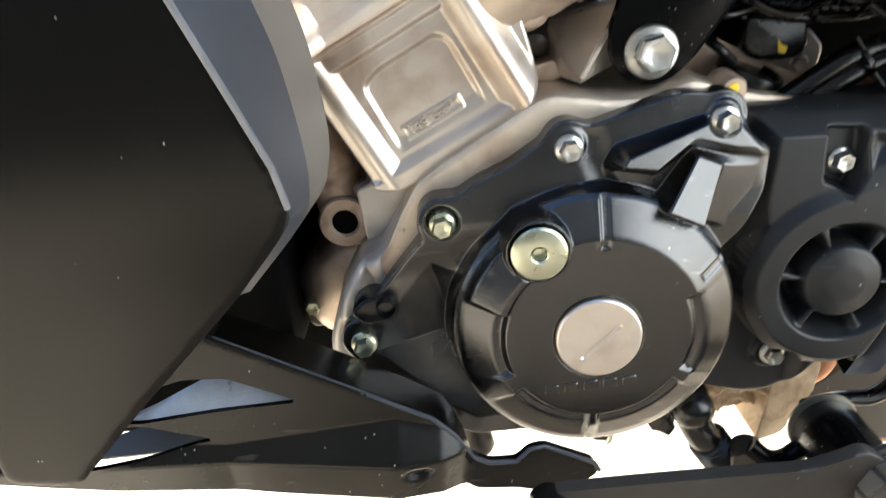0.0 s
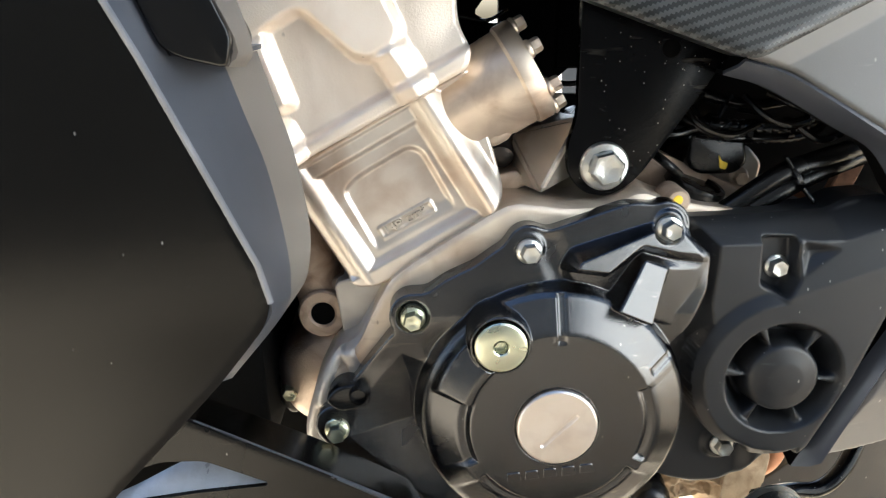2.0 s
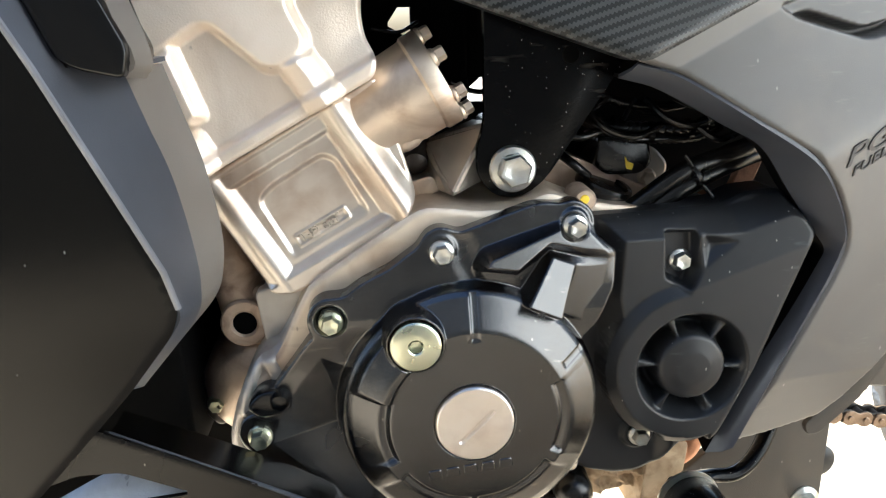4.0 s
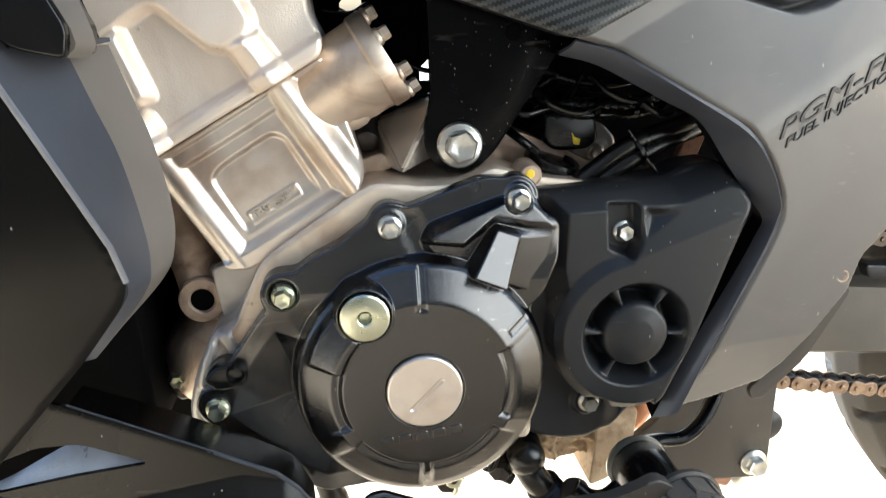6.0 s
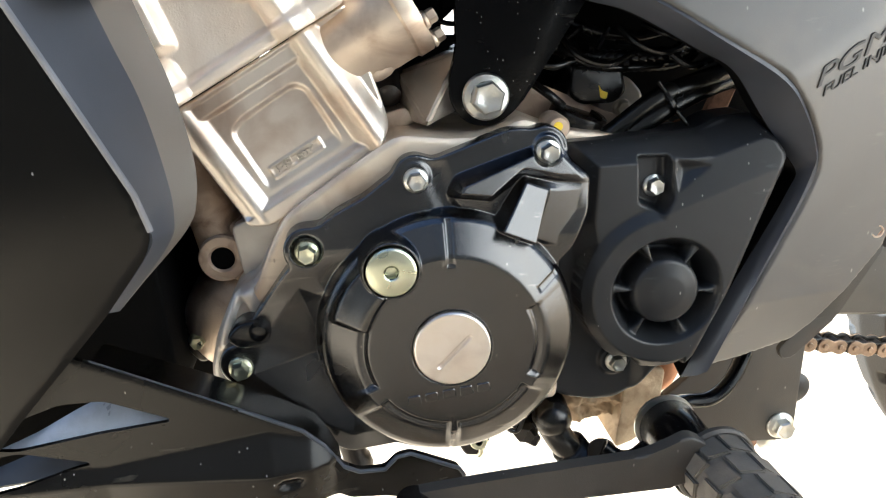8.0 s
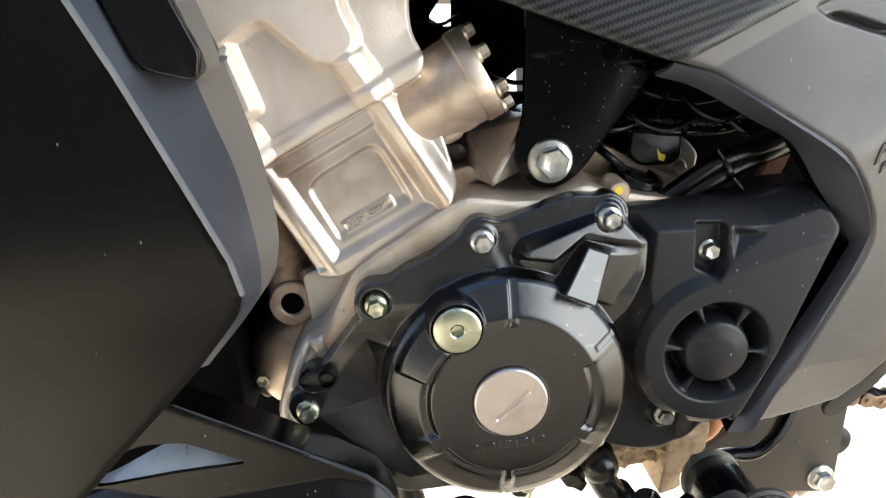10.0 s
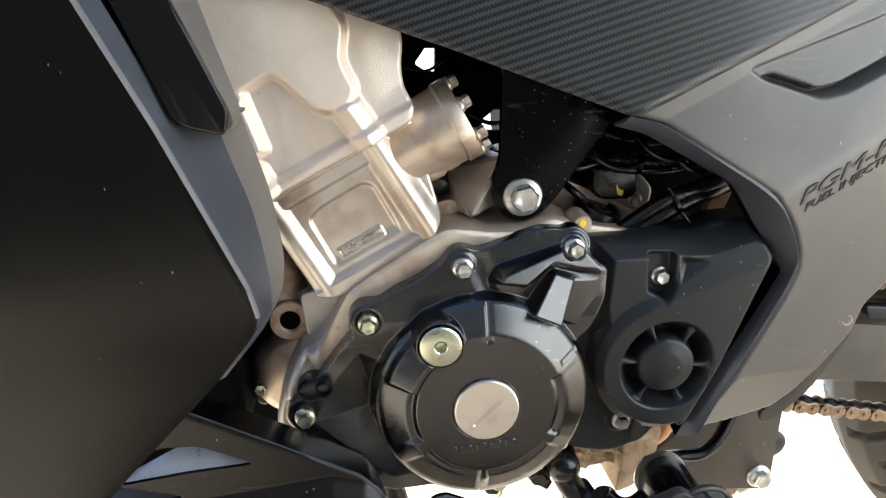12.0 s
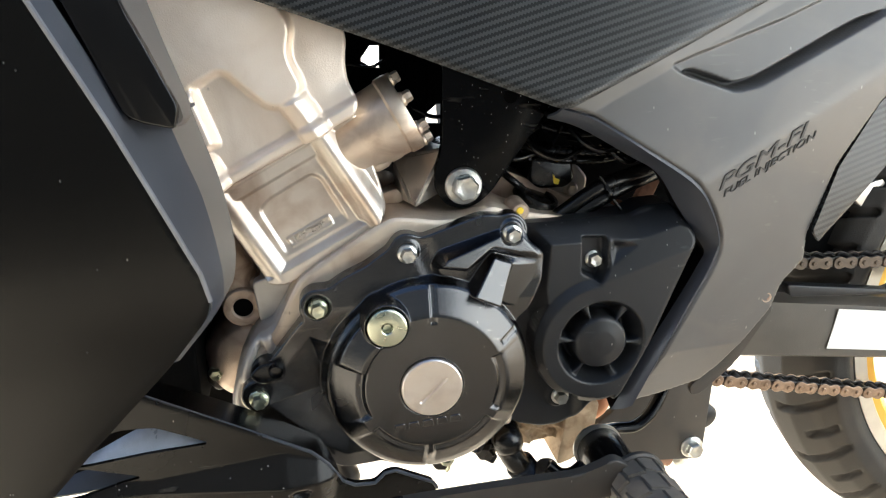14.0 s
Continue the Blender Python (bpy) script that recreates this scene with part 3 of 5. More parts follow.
def cylinder_height(P):
    v, u = P[:, 0], P[:, 1]
    S = cylinder_shape(P)
    y = np.full(len(P), 0.0295)
    c1, c2 = 0.0125 - 0.03 * (u - 0.03), 0.0905 - 0.05 * (u - 0.03)
    y -= 0.0048 * np.clip(1 - ((v - c1 + 0.0012) / 0.0096) ** 2, 0, None) ** 1.5
    y -= 0.0100 * np.clip(1 - ((v - c2) / 0.0118) ** 2, 0, None) ** 1.5
    y = np.minimum(y, 0.0295 - 0.0045 * step(0.0025 - u, 0.005))
    y = np.minimum(y, 0.0295 - 0.0025 * step(u - 0.0590, 0.003) - 0.0020 * step(u - 0.0680, 0.001))
    pad = inside(P, rounded([(0.0250, 0.004), (0.0735, 0.004), (0.0735, 0.044), (0.0685, 0.0495), (0.035, 0.0490), (0.0260, 0.0455)], 0.007))
    y += 0.0022 * step(pad, 0.0034) * step(u - 0.011, 0.008)
    plate = inside(P, rounded([(0.0308, 0.0115), (0.0640, 0.0115), (0.0640, 0.0188), (0.0308, 0.0188)], 0.001))
    y -= 0.0016 * (step(plate, 0.0012) - 0.85 * step(plate - 0.0011, 0.001))
    return y + fillet(np.clip(S, 0, None), 0.0018)


cylinder = relief("cylinder", (-0.005, -0.012, 0.122, 0.075), 0.0008, cylinder_shape, cylinder_height, 0.17, CAST, motorcycle, "bare aluminium cylinder block with two bolt columns", (FOOT, (VX, VZ)))


def lettering(name, text, size, place, turn, lean, depth, mat, parent, label, wide=1.0):
    """Raised writing on a face that looks along -y: turn in the face's plane, lean as a slope of the letters."""
    cu = bpy.data.curves.new(name, "FONT")
    cu.body, cu.size, cu.extrude, cu.shear, cu.space_character = text, size, depth, lean, 1.0
    tmp = new(name + "_line", cu)
    dg = bpy.context.evaluated_depsgraph_get()
    me = bpy.data.meshes.new_from_object(tmp.evaluated_get(dg))
    bpy.data.objects.remove(tmp)
    bpy.data.curves.remove(cu)
    me.name = name
    me.materials.clear()
    ob = mesh_part(name, me, mat, parent, label)
    ob.matrix_basis = place @ pose(0, 0, 0, 0, -turn, 0) @ pose(0, 0, 0, 90, 0, 0) @ Matrix.Diagonal((wide, 1, 1, 1))
    return ob


tx, tz = FOOT[0] + 0.0328 * VX - 0.0134 * VZ, FOOT[1] + 0.0328 * VZ + 0.0134 * VX
lettering("lettering", "149 cm³", 0.0066, pose(tx, 0.0301, tz), 29.5, 0.0, 0.0012, CAST, cylinder, "cast raised lettering", 1.22)


def head_shape(P):
    return inside(P, rounded([(0.001, 0.0721), (0.116, 0.0701), (0.122, 0.078), (0.122, 0.090), (0.127, 0.102), (0.136, 0.115), (0.150, 0.24), (-0.02, 0.24), (-0.010, 0.12)], 0.006))


def head_height(P):
    v, u = P[:, 0], P[:, 1]
    S = head_shape(P)
    y = np.full(len(P), 0.0225)
    y -= 0.006 * step(0.0795 - u, 0.004)
    # bolt columns running up from the cylinder, and the leaning rib above the front one
    low = bar(P, (0.0135, 0.066), (0.0165, 0.088), 0.0085)
    y -= 0.014 * np.sqrt(np.clip(low / 0.0085, 0, 1)) * step(0.096 - u, 0.003)
    right = bar(P, (0.0885, 0.062), (0.0845, 0.110), 0.0105)
    y -= 0.012 * np.sqrt(np.clip(right / 0.0105, 0, 1)) * step(0.0985 - u, 0.004)
    rib = inside(P, rounded([(0.0195, 0.0985), (0.0300, 0.0975), (0.0365, 0.135), (0.0255, 0.1345)], 0.003))
    y -= 0.011 * step(rib - 0.0005, 0.006)
    # raised upper field with its stepped lower border
    field = inside(P, rounded([(-0.03, 0.26), (-0.03, 0.1345), (0.034, 0.1355), (0.0575, 0.1360), (0.0690, 0.1030), (0.0745, 0.0985), (0.0905, 0.0985), (0.0965, 0.104), (0.0975, 0.1235), (0.109, 0.1375), (0.112, 0.26)], 0.006))
    y -= 0.0085 * step(field, 0.0055)
    y += 0.004 * step(v - 0.112 - 0.25 * (u - 0.08), 0.03) * step(u - 0.088, 0.014)
    return y + fillet(np.clip(S, 0, None), 0.0022)


head = relief("cylinder_head", (-0.03, 0.065, 0.155, 0.245), 0.0011, head_shape, head_height, 0.19, HEADCAST, motorcycle, "sandblasted beige-silver aluminium cylinder head", (FOOT, (VX, VZ)))

# ---- coolant housing behind the cylinder ----
AX = Vector((VX, 0, VZ))
HUB = Vector((0.018, 0.047, 0.4995)) - AX * 0.010
pump = turned([(0, -0.003), (0.018, -0.003), (0.0225, 0.001), (0.0245, 0.008), (0.0255, 0.030), (0.0262, 0.032), (0.0270, 0.054), (0.0285, 0.0555), (0.0285, 0.0635), (0.0275, 0.0650), (0, 0.0650)], HUB, AX, 48)
housing = part("coolant_housing", pump, BROWNCAST, motorcycle, "heat-browned round aluminium coolant housing")
down = (Vector((0, -0.35, 0)) + AX.cross(Vector((0, 1, 0))) * -1).normalized()
if down.z > 0:
    down.z, down.x = -down.z, -down.x
for along, size in ((0.034, 0.0088), (0.046, 0.0078)):
    nub = turned([(0, -0.012), (size * 0.6, -0.011), (size * 0.9, -0.008), (size, -0.005), (size, 0.001), (size * 0.85, 0.004), (size * 0.5, 0.0055), (0, 0.006)], HUB + AX * along + down * 0.0195, AX, 20)
    part("boss", nub, BROWNCAST, housing)
across = AX.cross(Vector((0, 1, 0)))
for a in (10, 62, 118, 175):
    off = across * math.cos(radians(a)) * -0.0235 + Vector((0, -1, 0)) * math.sin(radians(a)) * 0.0235
    p = HUB + AX * 0.0650 + off
    flange_bolt(housing, *p, 0.0052, 0.0072, 0.0075, BROWNCAST, "", 0.3, tuple(AX))

# ---- front mount boss and starter motor ----
boss = turned([(0.0072, 0.05), (0.0072, 0.001), (0.0085, 0.0), (0.0135, 0.0), (0.0145, 0.0012), (0.0150, 0.06)], (-0.0535, 0.048, 0.384), seg=36)
# dark disc closes the bore and stands for its shade
part("bore_shade", turned([(0, 0), (0.0074, 0.0)], (-0.0535, 0.0498, 0.384), seg=24), DARK, crankcase)
mount = part("mount_boss", boss, BOSSCAST, crankcase, "tan cast boss with a deep bolt hole", 35)
arm = hose([(-0.0545, 0.066, 0.386), (-0.060, 0.068, 0.410), (-0.070, 0.074, 0.440), (-0.080, 0.082, 0.470)], 0.0150, 24, 6)
part("mount_arm", arm, BOSSCAST, crankcase, "dusty cast arm running up from the boss")
pad = prism(rounded([(-0.0555, 0.4005), (-0.0405, 0.4065), (-0.0270, 0.3855), (-0.0425, 0.3640), (-0.0560, 0.3710)], 0.003), 0.055, 0.10, 0.003)
part("mount_pad", pad, BOSSCAST, mount, "tan cast pad beside the boss")
part("case_neck", prism(rounded([(-0.046, 0.404), (-0.022, 0.412), (-0.004, 0.405), (-0.024, 0.372), (-0.040, 0.362)], 0.004), 0.046, 0.09, 0.004), GREYCAST, crankcase)


def edge_shape(P):
    return inside(P, rounded([(-0.044, 0.373), (-0.052, 0.358), (-0.058, 0.345), (-0.0635, 0.325), (-0.0635, 0.306), (-0.054, 0.299), (0.02, 0.33), (0.02, 0.385), (0.0, 0.412), (-0.022, 0.396), (-0.032, 0.378)], 0.005))


def edge_height(P):
    rib = bar(P, (-0.0465, 0.372), (-0.0515, 0.343), 0.0045)
    fork = bar(P, (-0.036, 0.371), (-0.0285, 0.352), 0.004)
    return 0.0205 - 0.005 * step(rib, 0.006) - 0.0045 * step(fork, 0.005) + fillet(np.clip(edge_shape(P), 0, None), 0.006)


relief("case_edge", (-0.07, 0.29, 0.025, 0.415), 0.0012, edge_shape, edge_height, 0.075, GREYCAST, crankcase)
starter = turned([(0, 0), (0.026, 0.0), (0.033, 0.004), (0.0365, 0.012), (0.037, 0.03), (0.0365, 0.032), (0.037, 0.034), (0.037, 0.12)], (-0.051, 0.062, 0.334), seg=48)
motor = part("starter_motor", starter, STARTER, motorcycle, "brown-grey starter motor with domed end")
flange_bolt(motor, -0.0785, 0.066, 0.325, 0.0062, 0.0085, 0.007, PASSIVATE)
tab = prism(rounded([(-0.088, 0.335), (-0.070, 0.338), (-0.068, 0.314), (-0.078, 0.306), (-0.088, 0.318)], 0.006), 0.067, 0.09, 0.003)
part("tab", tab, GREASE, motor)

# ---- sprocket cover ----
FX, FZ = 0.2078, 0.3575


def sprocket_shape(P):
    return inside(P, rounded([(0.150, 0.446), (0.192, 0.4475), (0.230, 0.450), (0.243, 0.4565), (0.264, 0.458), (0.277, 0.436), (0.262, 0.395), (0.247, 0.353), (0.228, 0.313), (0.217, 0.303), (0.208, 0.296), (0.200, 0.284), (0.187, 0.277), (0.171, 0.2765), (0.154, 0.2805), (0.134, 0.290), (0.132, 0.33), (0.148, 0.38), (0.152, 0.41)], 0.004))


def sprocket_height(P):
    x, z = P[:, 0], P[:, 1]
    r, th = np.hypot(x - FX, z - FZ), np.degrees(np.arctan2(z - FZ, x - FX))
    S = sprocket_shape(P)
    y = np.full(len(P), 0.027)
    # leaning shelf, the plate below it, and the face with its conical rim
    plate = inside(P, [(0.154, 0.447), (0.232, 0.449), (0.262, 0.459), (0.30, 0.45), (0.25, 0.28), (0.228, 0.296), (0.207, 0.3135), (0.184, 0.324), (0.163, 0.345), (0.152, 0.40)])
    y -= 0.016 * bevelled(plate, 0.013)
    lean = np.clip(1 + ((0.4055 + 0.36 * (x - 0.205)) - z) / 0.020, 0, 1) * step(x - 0.200, 0.012)
    y -= 0.0060 * lean
    rim = np.clip((0.0515 - r) / 0.0065, 0, 1)
    y = np.where(r < 0.0515, np.minimum(y, 0.0115 - 0.0065 * rim), y)
    low = inside(P, [(FX, FZ), (FX - 0.046, FZ), (0.172, 0.332), (0.206, 0.312), (0.24, 0.29), (0.26, 0.36)])
    y = np.where((low > 0) & (r > 0.045), np.minimum(y, 0.005 + 0.012 * np.clip((r - 0.046) / 0.007, 0, 1) * (x < 0.222)), y)
    pocket = inside(P, rounded([(0.190, 0.438), (0.2085, 0.4375), (0.2100, 0.416), (0.204, 0.406), (0.1915, 0.412)], 0.002))
    y = y * (1 - step(pocket, 0.003)) + 0.021 * step(pocket, 0.003)
    tent = inside(P, [(0.2105, 0.4375), (0.233, 0.432), (0.212, 0.417)])
    y += 0.0035 * bevelled(tent, 0.005)
    cone = np.interp(r, [0.0235, 0.0250, 0.0325, 0.0338], [0.0240, 0.0235, 0.0085, 0.0050])
    y = np.where(r < 0.0338, np.maximum(y, cone), y)
    knob = np.interp(r, [0.0, 0.010, 0.0185, 0.0203, 0.0225, 0.024], [0.0030, 0.0036, 0.0056, 0.0074, 0.0210, 0.034])
    y = np.where(r < 0.0238, np.minimum(y, knob), y)
    for k in range(6):
        u = np.abs((th - (-5 + 60 * k) + 180) % 360 - 180) * r * math.pi / 180
        blade = np.minimum(0.0011 + 0.16 * (r - 0.021) - u, np.minimum(r - 0.0190, 0.0335 - r))
        y = np.minimum(y, y * (1 - step(blade, 0.0015)) + (0.0082 + 0.08 * (r - 0.02)) * step(blade, 0.0013))
    seat = step(disc(P, 0.184, 0.306, 0.010), 0.003)
    y = y * (1 - seat) + 0.0235 * seat
    return y + fillet(np.clip(S, 0, None), 0.004)


sprocket_cover = relief("sprocket_cover", (0.125, 0.275, 0.292, 0.46), 0.0009, sprocket_shape, sprocket_height, 0.055, PLASTIC, motorcycle, "black plastic sprocket cover with a finned round recess")
flange_bolt(sprocket_cover, 0.2025, 0.0225, 0.4195, 0.0070, 0.0092, 0.0075, ZINC, "zinc-plated flange bolt", 0.4)
flange_bolt(sprocket_cover, 0.184, 0.0225, 0.3068, 0.0070, 0.0092, 0.0075, ZINC, "zinc-plated flange bolt", 0.1)

# ---- engine hanger bracket ----
hanger = prism(rounded([(0.089, 0.70), (0.090, 0.50), (0.0855, 0.486), (0.086, 0.470), (0.095, 0.4585), (0.110, 0.4565), (0.124, 0.465), (0.133, 0.478), (0.171, 0.535), (0.20, 0.62), (0.20, 0.70)], 0.008, 8), 0.036, 0.043, 0.0008, 2)
bracket = part("engine_hanger", hanger, GLOSS, motorcycle, "gloss black steel engine hanger plate with dust")
big = turned([(0, 0), (0.0135, 0), (0.0135, 0.002), (0.0125, 0.0032), (0.009, 0.004)], (0.106, 0.036, 0.474), (0, -1, 0), 36)
turned([(0.0098, 0.002), (0.0098, 0.0102), (0.0086, 0.0118), (0.0068, 0.0118), (0.0058, 0.0114), (0, 0.0114)], (0.106, 0.036, 0.474), (0, -1, 0), 6, big, 0.25)
part("mount_bolt", big, ZINC, bracket, "large zinc-plated flange bolt", 25)
sleeve = turned([(0.009, 0.0), (0.0125, 0.001), (0.013, 0.04)], (0.1, 0.044, 0.489), seg=24)
part("spacer", sleeve, RUBBER, bracket)
# dark disc paints the shade of a hole on the plate
hole = turned([(0, 0.0), (0.0045, 0.0), (0.005, 0.0008)], (0.1385, 0.0352, 0.5365), seg=20)
part("hole_shade", hole, DARK, bracket)

# ---- grey side fairing ----
CREASE = ((0.262, 0.478), (0.40, 0.556))


def fairing_y(x, z):
    (ax, az), (bx, bz) = CREASE
    over = ((z - az) * (bx - ax) - (x - ax) * (bz - az)) / math.hypot(bx - ax, bz - az)
    low = -0.003 + 0.15 * (x - 0.281) - 0.10 * (np.minimum(z, 0.56) - 0.471)
    blend = np.clip((over + 0.006) / 0.012, 0, 1)
    up = np.where(over > 0.006, over, blend * blend * 0.006)
    return low + 0.36 * up


def side_shape(P):
    d = inside(P, rounded([(0.165, 0.5335), (0.190, 0.526), (0.264, 0.4815), (0.281, 0.4605), (0.291, 0.441), (0.2935, 0.427), (0.288, 0.408), (0.273, 0.3745), (0.2575, 0.340), (0.2385, 0.2985), (0.266, 0.302), (0.302, 0.310), (0.316, 0.323), (0.352, 0.371), (0.358, 0.394), (0.374, 0.412), (0.371, 0.434), (0.384, 0.488), (0.412, 0.536), (0.56, 0.62), (0.56, 0.74), (0.302, 0.604), (0.236, 0.570)], 0.003))
    return d


def side_height(P):
    x, z = P[:, 0], P[:, 1]
    y = fairing_y(x, z)
    lower = step((0.345 - z) + 0.3 * (x - 0.27), 0.01)
    y += 0.010 * lower * np.clip((0.345 - z) / 0.05, 0, 1)
    # step and groove under the tank panel
    groove = inside(P, rounded([(0.243, 0.560), (0.252, 0.5535), (0.292, 0.5415), (0.309, 0.5455), (0.36, 0.571), (0.46, 0.62), (0.44, 0.64), (0.33, 0.592)], 0.004))
    y += 0.006 * step(groove - 0.001, 0.003) + 0.011 * step(np.minimum(groove - 0.001, 0.0055 - groove), 0.002) * step(0.553 + 0.27 * (x - 0.25) - z, 0.004)
    S = side_shape(P)
    under = (0.5335 + 0.515 * (x - 0.165) - z) * 0.889
    y -= 0.38 * np.clip(0.0145 - under, 0, 0.0145)
    return y + fillet(np.clip(S, 0, None), 0.0025)


side = relief("side_fairing", (0.155, 0.285, 0.57, 0.75), 0.0012, side_shape, side_height, -0.003, GREY, motorcycle, "matt dark grey plastic side fairing with scuffs")


front_edge = [(0.167, 0.5325), (0.191, 0.525), (0.230, 0.503), (0.264, 0.481), (0.281, 0.460), (0.291, 0.440), (0.2935, 0.427), (0.288, 0.408), (0.273, 0.375), (0.2575, 0.341), (0.2395, 0.301)]
gap_edge = [(0.160, 0.526), (0.184, 0.519), (0.222, 0.499), (0.245, 0.486), (0.263, 0.461), (0.280, 0.438), (0.291, 0.423), (0.287, 0.411), (0.275, 0.387), (0.253, 0.347), (0.227, 0.293)]
face_line = smooth_line([(x, float(fairing_y(np.float64(x), np.float64(z))) + 0.0015, z) for x, z in front_edge], 5)
gap_line = smooth_line([(x, 0.018, z) for x, z in gap_edge], 5)
mid_line = [a.lerp(b, 0.45) + Vector((0.0005, -0.002, 0)) for a, b in zip(face_line, gap_line)]
part("front_lip", shell([face_line, mid_line, gap_line], 0.0025), LIP, side, "bevelled front lip with blue sky light in its colour")
# near-black fold puts the gap's shade into its colour
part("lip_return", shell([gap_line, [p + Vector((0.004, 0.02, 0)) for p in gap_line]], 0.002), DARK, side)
sy = float(fairing_y(np.float64(0.3455), np.float64(0.3825)))
# tan ring puts the light in the screw's recess into its colour
screw = turned([(0, 0.0014), (0.0022, 0.0012), (0.0028, 0.0004), (0.0032, -0.0003), (0.0040, -0.0004), (0.0043, 0.0004), (0.0043, 0.004)], (0.3455, sy, 0.3825), seg=24)
part("screw_seat", screw, BOSSCAST, side, "screw hole with its lit recess drawn as a tan ring")
part("screw", turned([(0, 0.0003), (0.0026, 0.0003), (0.0030, 0.001)], (0.3455, sy, 0.3825), seg=18), RUST, side)
ta = radians(30)
e1 = Vector((math.cos(ta), 0.15 * math.cos(ta) - 0.10 * math.sin(ta), math.sin(ta))).normalized()
e3 = Vector((0.15, -1.0, -0.10)).normalized()
e2 = e3.cross(e1)
on_face = Matrix((e1, e2, e3)).transposed().to_4x4()
for text, size, x, z, wide in (("PGM-FI", 0.0132, 0.2810, 0.4735, 1.88), ("FUEL INJECTION", 0.0070, 0.2865, 0.4690, 1.56)):
    y = float(fairing_y(np.float64(x), np.float64(z)))
    lettering("lettering", text, size, Matrix.Translation((x, y - 0.0004, z)) @ on_face @ pose(0, 0, 0, -90, 0, 0), 0, 0.45, 0.0004, MARK, side, "dark moulded lettering", wide)



tab = prism(rounded([(0.356, 0.388), (0.318, 0.320), (0.298, 0.300), (0.301, 0.2925), (0.309, 0.2935), (0.336, 0.320), (0.363, 0.365)], 0.003), 0.030, 0.034, 0.001, 1)
part("lower_tab", tab, HANGER, side, "dark inner tab of the fairing")


def insert_shape(P):
    return inside(P, rounded([(0.372, 0.437), (0.386, 0.486), (0.414, 0.534), (0.50, 0.583), (0.50, 0.55), (0.436, 0.492), (0.380, 0.427)], 0.003))


relief("insert", (0.37, 0.42, 0.51, 0.58), 0.002, insert_shape, lambda P: 0.019 + 0.12 * (P[:, 0] - 0.38) - 0.008 * step(np.abs((P[:, 1] - 0.45) - 1.1 * (P[:, 0] - 0.405)) - 0.004, 0.006), -0.003, CARBON, side, "grey carbon-weave insert")

# ---- carbon tank panel ----
def tank_shape(P):
    return inside(P, rounded([(-0.065, 0.609), (0.053, 0.571), (0.160, 0.5335), (0.168, 0.5335), (0.236, 0.567), (0.302, 0.6005), (0.46, 0.682), (0.40, 0.77), (-0.14, 0.77), (-0.16, 0.65)], 0.004))


def tank_height(P):
    S = tank_shape(P)
    return -0.006 + 0.18 * (P[:, 1] - 0.55) + 2.2 * np.clip(P[:, 1] - 0.60, 0, None) ** 2 + fillet(np.clip(S, 0, None), 0.002)


tank = relief("tank_panel", (-0.17, 0.525, 0.47, 0.78), 0.003, tank_shape, tank_height, 0.012, CARBON, motorcycle, "dark carbon-weave tank side panel")
body = prism(rounded([(-0.34, 0.66), (0.05, 0.64), (0.20, 0.60), (0.56, 0.66), (0.95, 0.74), (1.25, 0.86), (1.25, 0.96), (0.85, 0.90), (0.5, 0.85), (0.2, 1.0), (-0.2, 1.0)], 0.05), 0.05, 0.32, 0.02)
part("fuel_tank", body, MATT, motorcycle, "black fuel tank and seat base")

# ---- front fairing ----
def front_y(x, z):
    """The panel stands nearly upright above and turns its lower part towards the ground."""
    low = np.clip(0.47 - z, 0, 0.16)
    return -0.0732 + 0.175 * np.minimum(x + 0.06, 0) - 0.015 * (z - 0.47) + 0.65 * low ** 2


OUTER = [(-0.170, 0.700), (-0.128, 0.597), (-0.100, 0.5385), (-0.077, 0.4855), (-0.0635, 0.454), (-0.0595, 0.437), (-0.0625, 0.4265), (-0.0826, 0.4010), (-0.1040, 0.3780), (-0.1290, 0.3515), (-0.1665, 0.3090)]


def front_shape(P):
    return inside(P, rounded([*OUTER, (-0.1930, 0.3165), (-0.1925, 0.339), (-0.30, 0.400), (-0.55, 0.46), (-0.55, 0.70)], 0.006))


def front_height(P):
    S = front_shape(P)
    return front_y(P[:, 0], P[:, 1]) + fillet(np.clip(S, 0, None), 0.0008)


front = relief("front_fairing", (-0.56, 0.295, -0.05, 0.71), 0.0018, front_shape, front_height, -0.003, MATT, motorcycle, "matt black front fairing panel with dust specks")
def dense(points, gap=0.004):
    """The same broken line with a place every few millimetres."""
    out = []
    for a, c in zip(points, points[1:]):
        n = max(1, int(math.dist(a, c) / gap))
        out += [tuple(u + (w - u) * k / n for u, w in zip(a, c)) for k in range(n)]
    return out + [points[-1]]


# bead and lips carry highlight and sky light in their colours
part("edge_bead", hose([(x, float(front_y(x, z)) + 0.0012, z) for x, z in dense(OUTER[:6])], 0.0015, 8, 1), EDGE, front, "edge bead of the panel with a highlight in its colour")
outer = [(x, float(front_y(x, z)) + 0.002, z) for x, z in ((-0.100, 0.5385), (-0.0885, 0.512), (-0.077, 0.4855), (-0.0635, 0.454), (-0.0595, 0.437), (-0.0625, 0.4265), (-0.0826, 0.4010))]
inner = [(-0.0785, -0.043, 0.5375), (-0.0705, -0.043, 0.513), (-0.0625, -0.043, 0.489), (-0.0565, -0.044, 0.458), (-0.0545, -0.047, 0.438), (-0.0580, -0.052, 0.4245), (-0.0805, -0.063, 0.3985)]
